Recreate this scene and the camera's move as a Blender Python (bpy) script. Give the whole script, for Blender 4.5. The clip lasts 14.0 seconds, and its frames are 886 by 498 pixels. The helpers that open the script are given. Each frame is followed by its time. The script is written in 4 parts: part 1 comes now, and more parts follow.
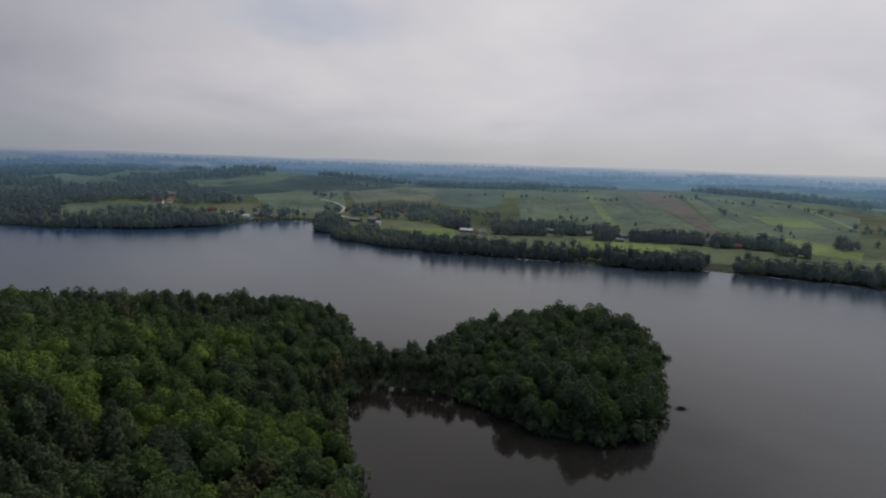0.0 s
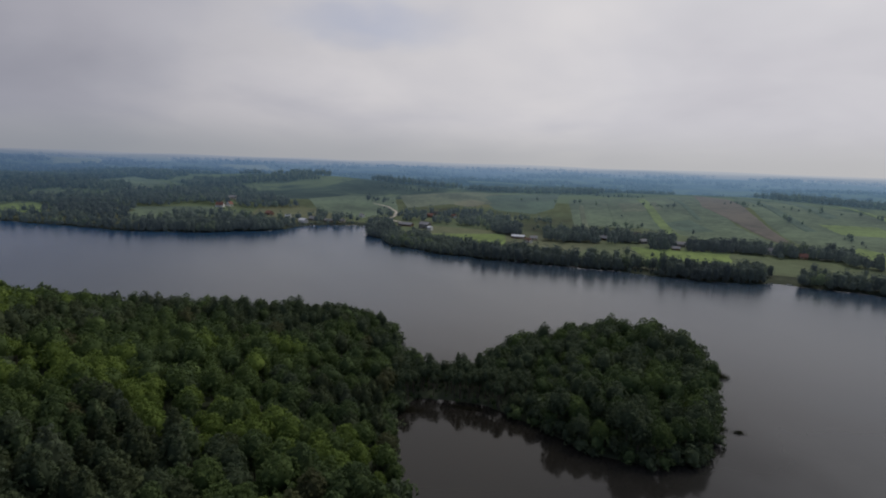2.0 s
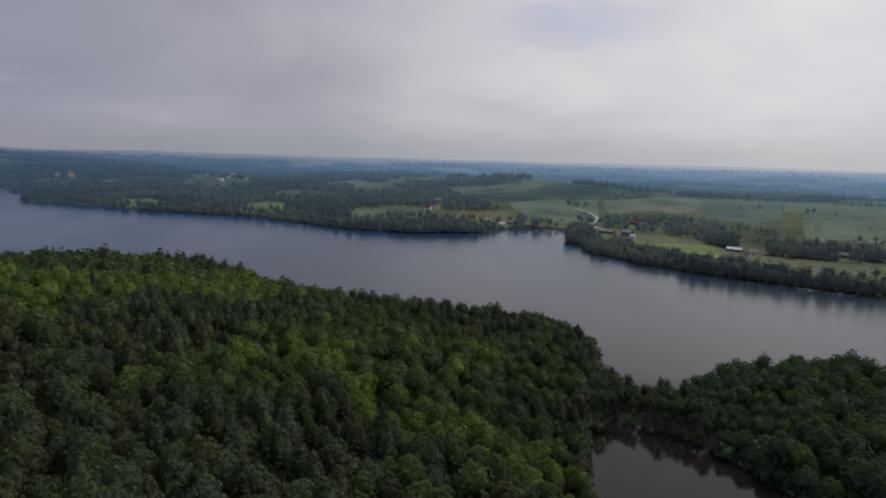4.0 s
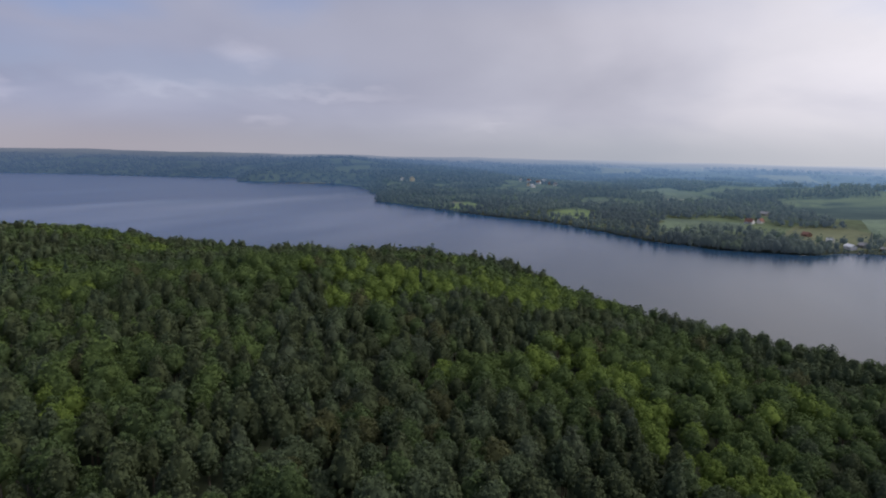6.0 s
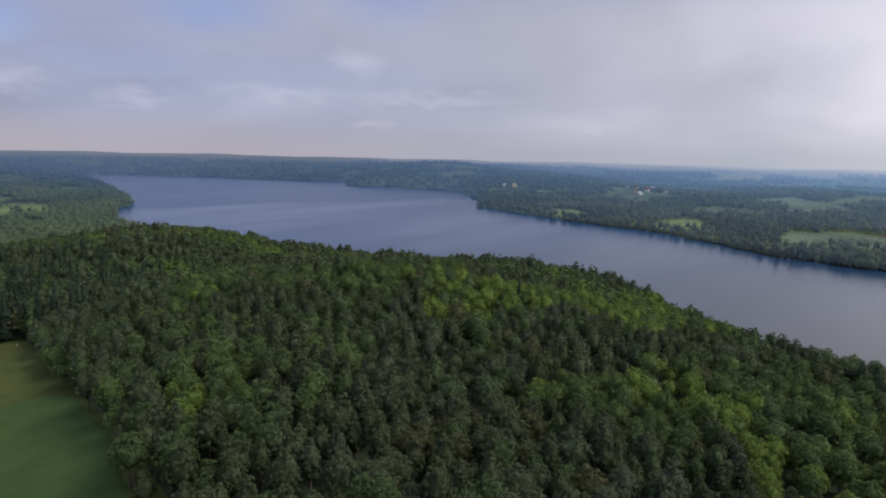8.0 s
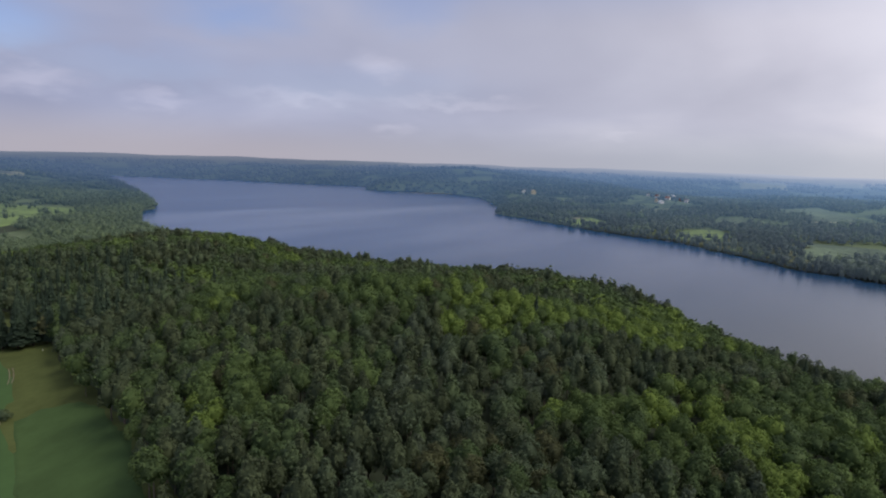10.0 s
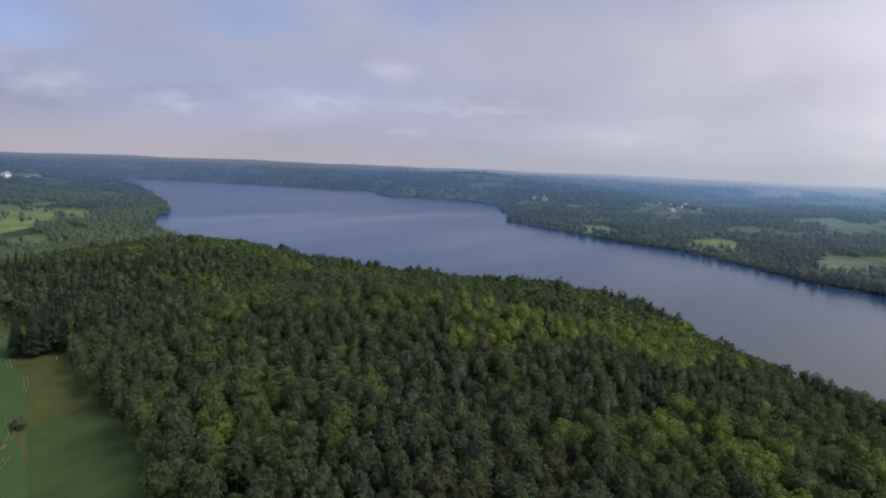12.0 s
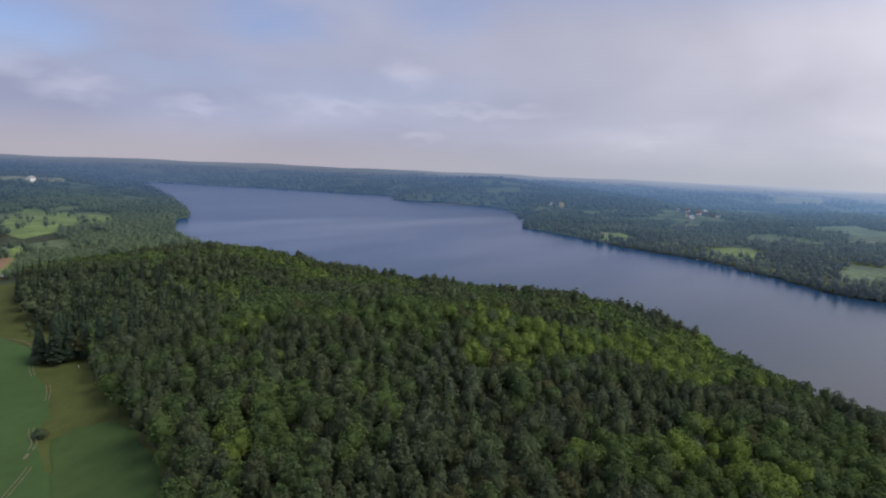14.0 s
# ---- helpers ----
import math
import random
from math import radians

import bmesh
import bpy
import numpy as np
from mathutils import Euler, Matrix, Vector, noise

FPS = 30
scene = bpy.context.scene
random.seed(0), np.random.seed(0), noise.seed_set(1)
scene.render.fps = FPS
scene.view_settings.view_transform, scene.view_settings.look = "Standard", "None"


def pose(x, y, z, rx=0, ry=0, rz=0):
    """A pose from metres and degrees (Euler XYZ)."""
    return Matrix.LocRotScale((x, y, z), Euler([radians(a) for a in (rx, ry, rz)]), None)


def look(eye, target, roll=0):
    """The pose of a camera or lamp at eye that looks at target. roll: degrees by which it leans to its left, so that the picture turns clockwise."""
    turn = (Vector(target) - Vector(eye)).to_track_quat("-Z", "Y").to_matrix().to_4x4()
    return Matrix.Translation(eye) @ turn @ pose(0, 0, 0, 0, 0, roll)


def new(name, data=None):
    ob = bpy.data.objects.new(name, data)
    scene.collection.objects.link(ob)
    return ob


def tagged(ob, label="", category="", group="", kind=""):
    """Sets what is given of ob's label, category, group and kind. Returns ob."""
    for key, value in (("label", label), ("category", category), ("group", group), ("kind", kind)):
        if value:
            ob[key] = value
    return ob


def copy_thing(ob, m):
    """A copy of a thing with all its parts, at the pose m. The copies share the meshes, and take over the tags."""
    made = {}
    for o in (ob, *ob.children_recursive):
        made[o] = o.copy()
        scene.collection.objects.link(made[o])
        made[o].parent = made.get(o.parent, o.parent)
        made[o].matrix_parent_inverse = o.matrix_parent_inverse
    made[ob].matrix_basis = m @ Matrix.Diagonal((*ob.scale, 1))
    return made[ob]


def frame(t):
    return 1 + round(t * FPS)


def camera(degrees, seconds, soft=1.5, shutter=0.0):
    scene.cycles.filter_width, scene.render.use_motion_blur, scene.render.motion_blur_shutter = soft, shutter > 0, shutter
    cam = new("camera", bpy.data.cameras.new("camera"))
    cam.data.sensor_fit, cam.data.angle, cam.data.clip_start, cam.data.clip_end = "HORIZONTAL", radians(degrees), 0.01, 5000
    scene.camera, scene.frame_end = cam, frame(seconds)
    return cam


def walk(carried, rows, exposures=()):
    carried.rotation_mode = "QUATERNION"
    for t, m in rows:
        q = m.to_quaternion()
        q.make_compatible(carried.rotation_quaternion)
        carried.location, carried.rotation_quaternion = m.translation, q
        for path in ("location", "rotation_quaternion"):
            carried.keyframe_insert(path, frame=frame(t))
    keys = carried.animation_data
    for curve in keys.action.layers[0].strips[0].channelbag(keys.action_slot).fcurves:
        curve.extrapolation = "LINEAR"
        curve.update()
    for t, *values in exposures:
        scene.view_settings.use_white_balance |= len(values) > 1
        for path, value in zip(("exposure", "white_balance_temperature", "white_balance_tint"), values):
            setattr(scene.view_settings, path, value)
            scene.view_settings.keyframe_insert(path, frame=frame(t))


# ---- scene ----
cam = camera(73.5, 14.0, soft=2.0)
# seconds, eye, then heading to the left of +y, pitch and lean in degrees
FLIGHT = [
    (0.0, 0.0, 0.0, 95.0, 59.06, -8.42, 1.98), (0.5, 0.0, -0.1, 96.35, 59.11, -8.38, 2.02), (1.0, 0.05, -0.2, 97.69, 59.13, -8.37, 2.05),
    (1.5, 0.15, -0.15, 98.95, 61.42, -8.38, 2.02), (2.0, 0.3, -0.1, 100.18, 64.04, -8.40, 1.98), (2.2, 0.3, -0.2, 100.67, 64.60, -8.41, 1.97),
    (4.3, -0.1, -1.8, 106.0, 88.43, -8.87, 1.52), (4.5, -0.1, -1.8, 106.59, 92.05, -8.89, 1.50), (5.0, 0.0, -1.7, 108.0, 97.52, -8.97, 1.47),
    (5.5, 0.1, -1.6, 109.27, 102.88, -8.98, 1.36), (6.0, 0.15, -1.3, 110.38, 112.07, -9.07, 1.28), (6.5, 0.15, -0.8, 111.43, 117.36, -9.05, 1.23),
    (7.0, 0.2, -0.5, 112.67, 119.29, -9.01, 1.22), (7.5, 0.26, -0.4, 113.89, 120.86, -8.98, 1.27), (8.0, 0.27, -0.34, 115.04, 121.91, -8.89, 1.32),
    (8.2, 0.3, -0.33, 115.55, 122.2, -8.86, 1.37), (10.3, 0.5, -0.25, 121.45, 123.83, -8.5, 1.96), (10.5, 0.5, -0.24, 122.01, 123.93, -8.47, 2.01),
    (11.0, 0.5, -0.15, 123.34, 124.20, -8.39, 2.13), (11.5, 0.5, -0.15, 124.7, 124.44, -8.31, 2.23), (12.0, 0.5, -0.18, 126.08, 124.72, -8.21, 2.34),
    (12.5, 0.45, -0.18, 127.44, 124.95, -8.13, 2.40), (13.0, 0.4, -0.15, 128.79, 125.21, -8.03, 2.46), (13.5, 0.45, -0.15, 130.11, 125.43, -7.97, 2.46),
    (14.0, 0.5, -0.15, 131.42, 126.29, -7.92, 2.49)]


def aim(x, y, z, heading, pitch, lean):
    h, p = radians(heading), radians(pitch)
    way = Vector((-math.sin(h) * math.cos(p), math.cos(h) * math.cos(p), math.sin(p)))
    return look((x, y, z), Vector((x, y, z)) + way * 100, lean)


walk(cam, [(t, aim(*row)) for t, *row in FLIGHT],
     exposures=[(0.0, -0.66, 6500, 10), (2.2, -0.66, 6500, 10), (5.0, -0.32, 6450, 12), (6.5, -0.03, 6400, 13), (14.0, 0.08, 6350, 13)])

# ---- sky and sun ----
SUN_HEADING, SUN_HEIGHT = 24, 51
world = bpy.data.worlds.new("overcast_sky")
scene.world = world
world.use_nodes = True


def nodes_of(tree):
    tree.nodes.clear()

    def add(kind, **values):
        n = tree.nodes.new(kind)
        for key, value in values.items():
            n.inputs[key.replace("_", " ")].default_value = value
        return n

    def link(a, b):
        tree.links.new(a, b)

    return add, link


def ramp(add, stops, mode="LINEAR"):
    n = add("ShaderNodeValToRGB")
    n.color_ramp.interpolation = mode
    e = n.color_ramp.elements
    while len(e) < len(stops):
        e.new(0.5)
    for el, (p, c) in zip(e, stops):
        el.position, el.color = p, (*c, 1)
    return n


def math_node(add, link, op, a, b=None, c=None, clamp=False):
    n = add("ShaderNodeMath")
    n.operation, n.use_clamp = op, clamp
    for i, v in enumerate((a, b, c)):
        if v is None:
            continue
        if isinstance(v, (int, float)):
            n.inputs[i].default_value = v
        else:
            link(v, n.inputs[i])
    return n.outputs[0]


# clouds that stand out from the deck: heading to the left of +y and height in degrees, half-widths in degrees, amount
BLUE_GAPS = [(162, 9.5, 7.0, 2.6, 0.85), (143, 12.0, 6.0, 2.0, 0.6), (127, 13.5, 5.0, 2.4, 0.35), (72, 12.0, 8.0, 2.0, 0.30), (133, 6.5, 14.0, 2.0, 0.22), (150, 7.0, 9.0, 1.6, 0.25)]
PUFFS = [(158, 5.2, 3.4, 1.1, 0.9), (164, 6.6, 4.0, 1.0, 0.8), (149, 4.2, 2.6, 0.8, 0.7), (130, 8.4, 2.4, 1.2, 0.8), (129, 2.8, 1.4, 0.7, 0.7), (123, 5.2, 7.0, 0.6, 0.6), (137, 5.4, 6.0, 0.6, 0.5),
         (128, 2.7, 1.6, 0.8, 0.5), (108, 2.5, 2.0, 0.4, 0.4), (95, 11.0, 12.0, 3.4, 0.6), (78, 7.0, 12.0, 2.2, 0.5), (40, 8.0, 12.0, 3.5, 0.5)]


def build_sky():
    add, link = nodes_of(world.node_tree)
    out = add("ShaderNodeOutputWorld")
    sky = add("ShaderNodeTexSky")
    sky.sky_type, sky.sun_disc = "NISHITA", False
    sky.sun_elevation, sky.sun_rotation = radians(SUN_HEIGHT), radians(-SUN_HEADING)
    sky.air_density, sky.dust_density, sky.ozone_density = 1.2, 0.4, 3.0
    blue = add("ShaderNodeBackground", Strength=0.11)
    deep = add("ShaderNodeMix")
    deep.data_type, deep.blend_type = "RGBA", "MULTIPLY"
    deep.inputs[0].default_value = 1.0
    deep.inputs[7].default_value = (0.90, 0.86, 1.06, 1)
    link(sky.outputs[0], deep.inputs[6])
    link(deep.outputs[2], blue.inputs[0])
    way = add("ShaderNodeTexCoord").outputs["Generated"]
    split = add("ShaderNodeSeparateXYZ")
    link(way, split.inputs[0])
    up = split.outputs[2]
    # the cloud deck as a level sheet seen from below
    lift = math_node(add, link, "ADD", math_node(add, link, "MAXIMUM", up, 0.0), 0.3)
    flat = add("ShaderNodeCombineXYZ")
    link(math_node(add, link, "DIVIDE", split.outputs[0], lift), flat.inputs[0])
    link(math_node(add, link, "DIVIDE", split.outputs[1], lift), flat.inputs[1])
    big = add("ShaderNodeTexNoise", Scale=0.8, Detail=4.0, Roughness=0.45, Distortion=0.5)
    link(flat.outputs[0], big.inputs["Vector"])
    fine = add("ShaderNodeTexNoise", Scale=2.2, Detail=4.0, Roughness=0.45, Distortion=0.3)
    link(flat.outputs[0], fine.inputs["Vector"])
    # thicker and brighter cloud towards the veiled sun, thinner away from it
    h = radians(SUN_HEADING)
    toward = add("ShaderNodeVectorMath")
    toward.operation = "DOT_PRODUCT"
    toward.inputs[1].default_value = (-math.sin(h) * 0.85, math.cos(h) * 0.85, 0.52)
    link(way, toward.inputs[0])
    near_sun = add("ShaderNodeMapRange")
    for i, v in enumerate((-0.4, 0.95, 0.0, 1.0)):
        near_sun.inputs[i + 1].default_value = v
    link(toward.outputs["Value"], near_sun.inputs[0])
    body = math_node(add, link, "ADD", math_node(add, link, "MULTIPLY", big.outputs[0], 0.8), math_node(add, link, "MULTIPLY", fine.outputs[0], 0.2))
    # frayed edges for the single clouds
    fray = add("ShaderNodeTexNoise", Scale=7.0, Detail=5.0, Roughness=0.5)
    link(flat.outputs[0], fray.inputs["Vector"])
    bend = add("ShaderNodeMix")
    bend.data_type, bend.blend_type = "RGBA", "LINEAR_LIGHT"
    bend.inputs[0].default_value = 0.028
    link(way, bend.inputs[6])
    link(fray.outputs["Color"], bend.inputs[7])

    def clouds(rows):
        total = None
        for heading, height, wide, high, amount in rows:
            a, e = radians(heading), radians(height)
            m = add("ShaderNodeMapping")
            m.vector_type = "TEXTURE"
            m.inputs["Location"].default_value = (-math.sin(a) * math.cos(e), math.cos(a) * math.cos(e), math.sin(e))
            m.inputs["Rotation"].default_value = (0, 0, a)
            m.inputs["Scale"].default_value = (radians(wide), 0.6, radians(high))
            link(bend.outputs[2], m.inputs[0])
            far = add("ShaderNodeVectorMath")
            far.operation = "LENGTH"
            link(m.outputs[0], far.inputs[0])
            fade = add("ShaderNodeMapRange")
            fade.interpolation_type = "SMOOTHSTEP"
            for i, v in enumerate((0.0, 1.5, amount, 0.0)):
                fade.inputs[i + 1].default_value = v
            link(far.outputs["Value"], fade.inputs[0])
            total = fade.outputs[0] if total is None else math_node(add, link, "MAXIMUM", total, fade.outputs[0])
        return total

    gap, puff = clouds(BLUE_GAPS), clouds(PUFFS)
    shade = ramp(add, [(0.36, (0.45, 0.455, 0.505)), (0.5, (0.515, 0.52, 0.565)), (0.62, (0.61, 0.605, 0.63))])
    link(body, shade.inputs[0])
    glow = ramp(add, [(0.0, (0.69, 0.74, 0.92)), (0.5, (1.0, 1.0, 1.06)), (1.0, (1.95, 1.90, 1.84))])
    link(near_sun.outputs[0], glow.inputs[0])
    tint = add("ShaderNodeMix")
    tint.data_type, tint.blend_type = "RGBA", "MULTIPLY"
    tint.inputs[0].default_value = 1.0
    link(shade.outputs[0], tint.inputs[6])
    link(glow.outputs[0], tint.inputs[7])
    pale = add("ShaderNodeMix")
    pale.data_type, pale.blend_type = "RGBA", "ADD"
    link(puff, pale.inputs[0])
    link(tint.outputs[2], pale.inputs[6])
    pale.inputs[7].default_value = (0.13, 0.118, 0.115, 1)
    # a dull veil along the horizon, pinkish away from the sun and white below it
    foot = ramp(add, [(0.0, (1, 1, 1)), (0.075, (0, 0, 0))], "EASE")
    link(up, foot.inputs[0])
    veil = ramp(add, [(0.0, (0.43, 0.40, 0.43)), (0.28, (0.40, 0.41, 0.46)), (0.5, (0.42, 0.45, 0.50)), (0.93, (0.74, 0.74, 0.75))])
    link(near_sun.outputs[0], veil.inputs[0])
    mist = add("ShaderNodeMix")
    mist.data_type = "RGBA"
    link(math_node(add, link, "MULTIPLY", foot.outputs[0], 0.85), mist.inputs[0])
    link(pale.outputs[2], mist.inputs[6])
    link(veil.outputs[0], mist.inputs[7])
    cloud = add("ShaderNodeBackground", Strength=1.0)
    link(mist.outputs[2], cloud.inputs[0])
    # broken cloud high up, whole cloud lower down but for the gaps
    cover = math_node(add, link, "ADD", body, math_node(add, link, "MULTIPLY", near_sun.outputs[0], 0.25))
    mask = ramp(add, [(0.50, (0.15, 0.15, 0.15)), (0.68, (1, 1, 1))], "EASE")
    link(cover, mask.inputs[0])
    low = ramp(add, [(0.2, (1, 1, 1)), (0.38, (0, 0, 0))], "EASE")
    link(up, low.inputs[0])
    full = math_node(add, link, "MAXIMUM", mask.outputs[0], low.outputs[0])
    mix = add("ShaderNodeMixShader")
    link(math_node(add, link, "SUBTRACT", full, gap, clamp=True), mix.inputs[0])
    link(blue.outputs[0], mix.inputs[1])
    link(cloud.outputs[0], mix.inputs[2])
    link(mix.outputs[0], out.inputs[0])


build_sky()
lamp = bpy.data.lights.new("sun", "SUN")
lamp.energy, lamp.angle, lamp.color = 1.8, radians(26), (1.0, 0.95, 0.86)
sun = new("sun", lamp)
hd, el = radians(SUN_HEADING), radians(SUN_HEIGHT)
sun.matrix_world = look((0, 0, 900), Vector((0, 0, 900)) - Vector((-math.sin(hd) * math.cos(el), math.cos(hd) * math.cos(el), math.sin(el))))

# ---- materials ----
def painted_haze(add, link, tone, bsdf, share=1.0):
    """Paints haze on far country: colour fades, emission grows per kilometre from the hill."""
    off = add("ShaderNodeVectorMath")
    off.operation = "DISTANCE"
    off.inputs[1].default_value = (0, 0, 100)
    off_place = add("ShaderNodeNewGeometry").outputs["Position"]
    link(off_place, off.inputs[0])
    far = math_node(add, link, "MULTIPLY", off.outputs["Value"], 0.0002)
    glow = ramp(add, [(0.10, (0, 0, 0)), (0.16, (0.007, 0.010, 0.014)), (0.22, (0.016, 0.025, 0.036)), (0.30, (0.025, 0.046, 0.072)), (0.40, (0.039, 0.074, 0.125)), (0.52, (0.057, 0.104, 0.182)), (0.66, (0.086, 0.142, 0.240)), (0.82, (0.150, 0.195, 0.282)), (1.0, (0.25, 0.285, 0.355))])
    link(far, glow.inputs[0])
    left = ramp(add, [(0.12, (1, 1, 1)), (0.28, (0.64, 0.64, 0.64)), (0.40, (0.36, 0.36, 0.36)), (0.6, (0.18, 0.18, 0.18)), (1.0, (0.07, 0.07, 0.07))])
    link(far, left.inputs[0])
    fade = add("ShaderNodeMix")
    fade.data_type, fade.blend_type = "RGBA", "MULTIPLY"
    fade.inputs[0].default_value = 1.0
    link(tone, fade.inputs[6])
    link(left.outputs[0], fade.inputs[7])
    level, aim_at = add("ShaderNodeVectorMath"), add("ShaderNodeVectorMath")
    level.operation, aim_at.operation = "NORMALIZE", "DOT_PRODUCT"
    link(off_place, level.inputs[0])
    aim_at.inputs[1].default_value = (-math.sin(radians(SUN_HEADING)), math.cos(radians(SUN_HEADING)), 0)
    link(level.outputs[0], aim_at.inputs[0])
    # the painted haze glows stronger and warmer towards the sun
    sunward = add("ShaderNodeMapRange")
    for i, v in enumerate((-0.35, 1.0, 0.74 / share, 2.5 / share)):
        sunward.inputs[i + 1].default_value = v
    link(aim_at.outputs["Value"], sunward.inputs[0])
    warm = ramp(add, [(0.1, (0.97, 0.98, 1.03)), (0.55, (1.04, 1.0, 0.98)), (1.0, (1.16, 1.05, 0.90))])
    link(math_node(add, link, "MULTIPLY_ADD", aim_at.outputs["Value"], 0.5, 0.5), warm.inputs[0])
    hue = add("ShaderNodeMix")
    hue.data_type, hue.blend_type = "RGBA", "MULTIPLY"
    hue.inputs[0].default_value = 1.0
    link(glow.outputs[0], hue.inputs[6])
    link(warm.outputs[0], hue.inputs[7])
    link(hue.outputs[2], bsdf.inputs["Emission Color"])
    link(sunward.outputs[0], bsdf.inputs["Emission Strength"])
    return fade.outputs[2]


def material(name, color, rough=0.8, vary=0.25, scale=1.0, bump=0.0, spec=0.3, far=False):
    """A surface with grain and stains at two scales, scale in turns per metre; far paints haze in."""
    m = bpy.data.materials.new(name)
    m.use_nodes = True
    add, link = nodes_of(m.node_tree)
    out, bsdf = add("ShaderNodeOutputMaterial"), add("ShaderNodeBsdfPrincipled")
    bsdf.inputs["Roughness"].default_value = rough
    bsdf.inputs["Specular IOR Level"].default_value = spec
    place = add("ShaderNodeNewGeometry").outputs["Position"]
    grain = add("ShaderNodeTexNoise", Scale=scale, Detail=6.0, Roughness=0.62)
    link(place, grain.inputs["Vector"])
    stain = add("ShaderNodeTexNoise", Scale=scale * 0.13, Detail=4.0, Roughness=0.55)
    link(place, stain.inputs["Vector"])
    c = Vector(color)
    d = c * (1 + vary)
    low, high = (0.40, 0.60) if far else (0.32, 0.68)
    tone = ramp(add, [(low, tuple(c * (1 - vary))), (0.5, tuple(c)), (high, tuple(d))])
    mixed = math_node(add, link, "ADD", math_node(add, link, "MULTIPLY", grain.outputs[0], 0.45), math_node(add, link, "MULTIPLY", stain.outputs[0], 0.55))
    link(mixed, tone.inputs[0])
    link(painted_haze(add, link, tone.outputs[0], bsdf) if far else tone.outputs[0], bsdf.inputs["Base Color"])
    if bump:
        b = add("ShaderNodeBump", Strength=bump, Distance=0.3)
        link(grain.outputs[0], b.inputs["Height"])
        link(b.outputs[0], bsdf.inputs["Normal"])
    link(bsdf.outputs[0], out.inputs[0])
    return m


def foliage(name, color, vary=0.3, sheer=0.28, scale=0.5, sheen=0.0, far=False):
    """Leaves: dull, a little light passes through, tone shifts from spray to spray; far paints haze in."""
    m = bpy.data.materials.new(name)
    m.use_nodes = True
    add, link = nodes_of(m.node_tree)
    out = add("ShaderNodeOutputMaterial")
    rnd = add("ShaderNodeNewGeometry")
    tex = add("ShaderNodeTexNoise", Scale=scale, Detail=4.0, Roughness=0.6)
    link(rnd.outputs["Position"], tex.inputs["Vector"])
    c = Vector(color)
    tone = ramp(add, [(0.15, tuple(c * (1 - vary))), (0.5, tuple(c)), (0.9, (c[0] * (1 + vary * 1.3), c[1] * (1 + vary * 1.1), c[2] * (1 + vary * 0.6)))])
    both = math_node(add, link, "ADD", math_node(add, link, "MULTIPLY", rnd.outputs["Random Per Island"], 0.55), math_node(add, link, "MULTIPLY", tex.outputs[0], 0.5))
    if far:
        # stands of one age and kind, a few hundred metres across
        stands = add("ShaderNodeTexNoise", Scale=0.0052, Detail=3.0, Roughness=0.55, Distortion=0.4)
        link(rnd.outputs["Position"], stands.inputs["Vector"])
        both = math_node(add, link, "MULTIPLY_ADD", math_node(add, link, "SUBTRACT", stands.outputs[0], 0.5), 2.6, both)
    link(both, tone.inputs[0])
    bsdf = add("ShaderNodeBsdfPrincipled", Roughness=0.7)
    bsdf.inputs["Specular IOR Level"].default_value = 0.06
    # bluish sheen stands in for the haze before far leaves
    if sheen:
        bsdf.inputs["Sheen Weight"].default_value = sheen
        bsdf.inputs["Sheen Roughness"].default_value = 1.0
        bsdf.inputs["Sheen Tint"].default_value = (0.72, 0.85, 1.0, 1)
    colour = painted_haze(add, link, tone.outputs[0], bsdf, 1 - sheer) if far else tone.outputs[0]
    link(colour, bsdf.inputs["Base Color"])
    thin = add("ShaderNodeBsdfTranslucent")
    link(colour, thin.inputs[0])
    mix = add("ShaderNodeMixShader")
    mix.inputs[0].default_value = sheer
    link(bsdf.outputs[0], mix.inputs[1])
    link(thin.outputs[0], mix.inputs[2])
    link(mix.outputs[0], out.inputs[0])
    return m


BARK = material("bark", (0.11, 0.09, 0.07), 0.9, 0.3, 3.0)
LEAF = {"maple": foliage("maple_leaves", (0.096, 0.14, 0.048)), "linden": foliage("linden_leaves", (0.076, 0.112, 0.046)),
        "aspen": foliage("aspen_leaves", (0.077, 0.098, 0.051)), "birch": foliage("birch_leaves", (0.096, 0.132, 0.064)),
        "bright": foliage("young_maple_leaves", (0.14, 0.198, 0.048)), "brown": foliage("bronze_leaves", (0.088, 0.096, 0.046)),
        "grey": foliage("willow_leaves", (0.088, 0.112, 0.07)), "dark": foliage("alder_leaves", (0.08, 0.107, 0.06)),
        "spruce": foliage("spruce_needles", (0.034, 0.052, 0.033), 0.3, 0.1)}
# far woods: haze painted in as fade and glow, plus a bluish sheen
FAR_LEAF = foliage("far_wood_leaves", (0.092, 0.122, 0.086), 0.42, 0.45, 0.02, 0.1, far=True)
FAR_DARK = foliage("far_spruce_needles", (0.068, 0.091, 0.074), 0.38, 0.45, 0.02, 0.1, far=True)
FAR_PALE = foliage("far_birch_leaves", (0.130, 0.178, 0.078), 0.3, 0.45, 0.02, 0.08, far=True)


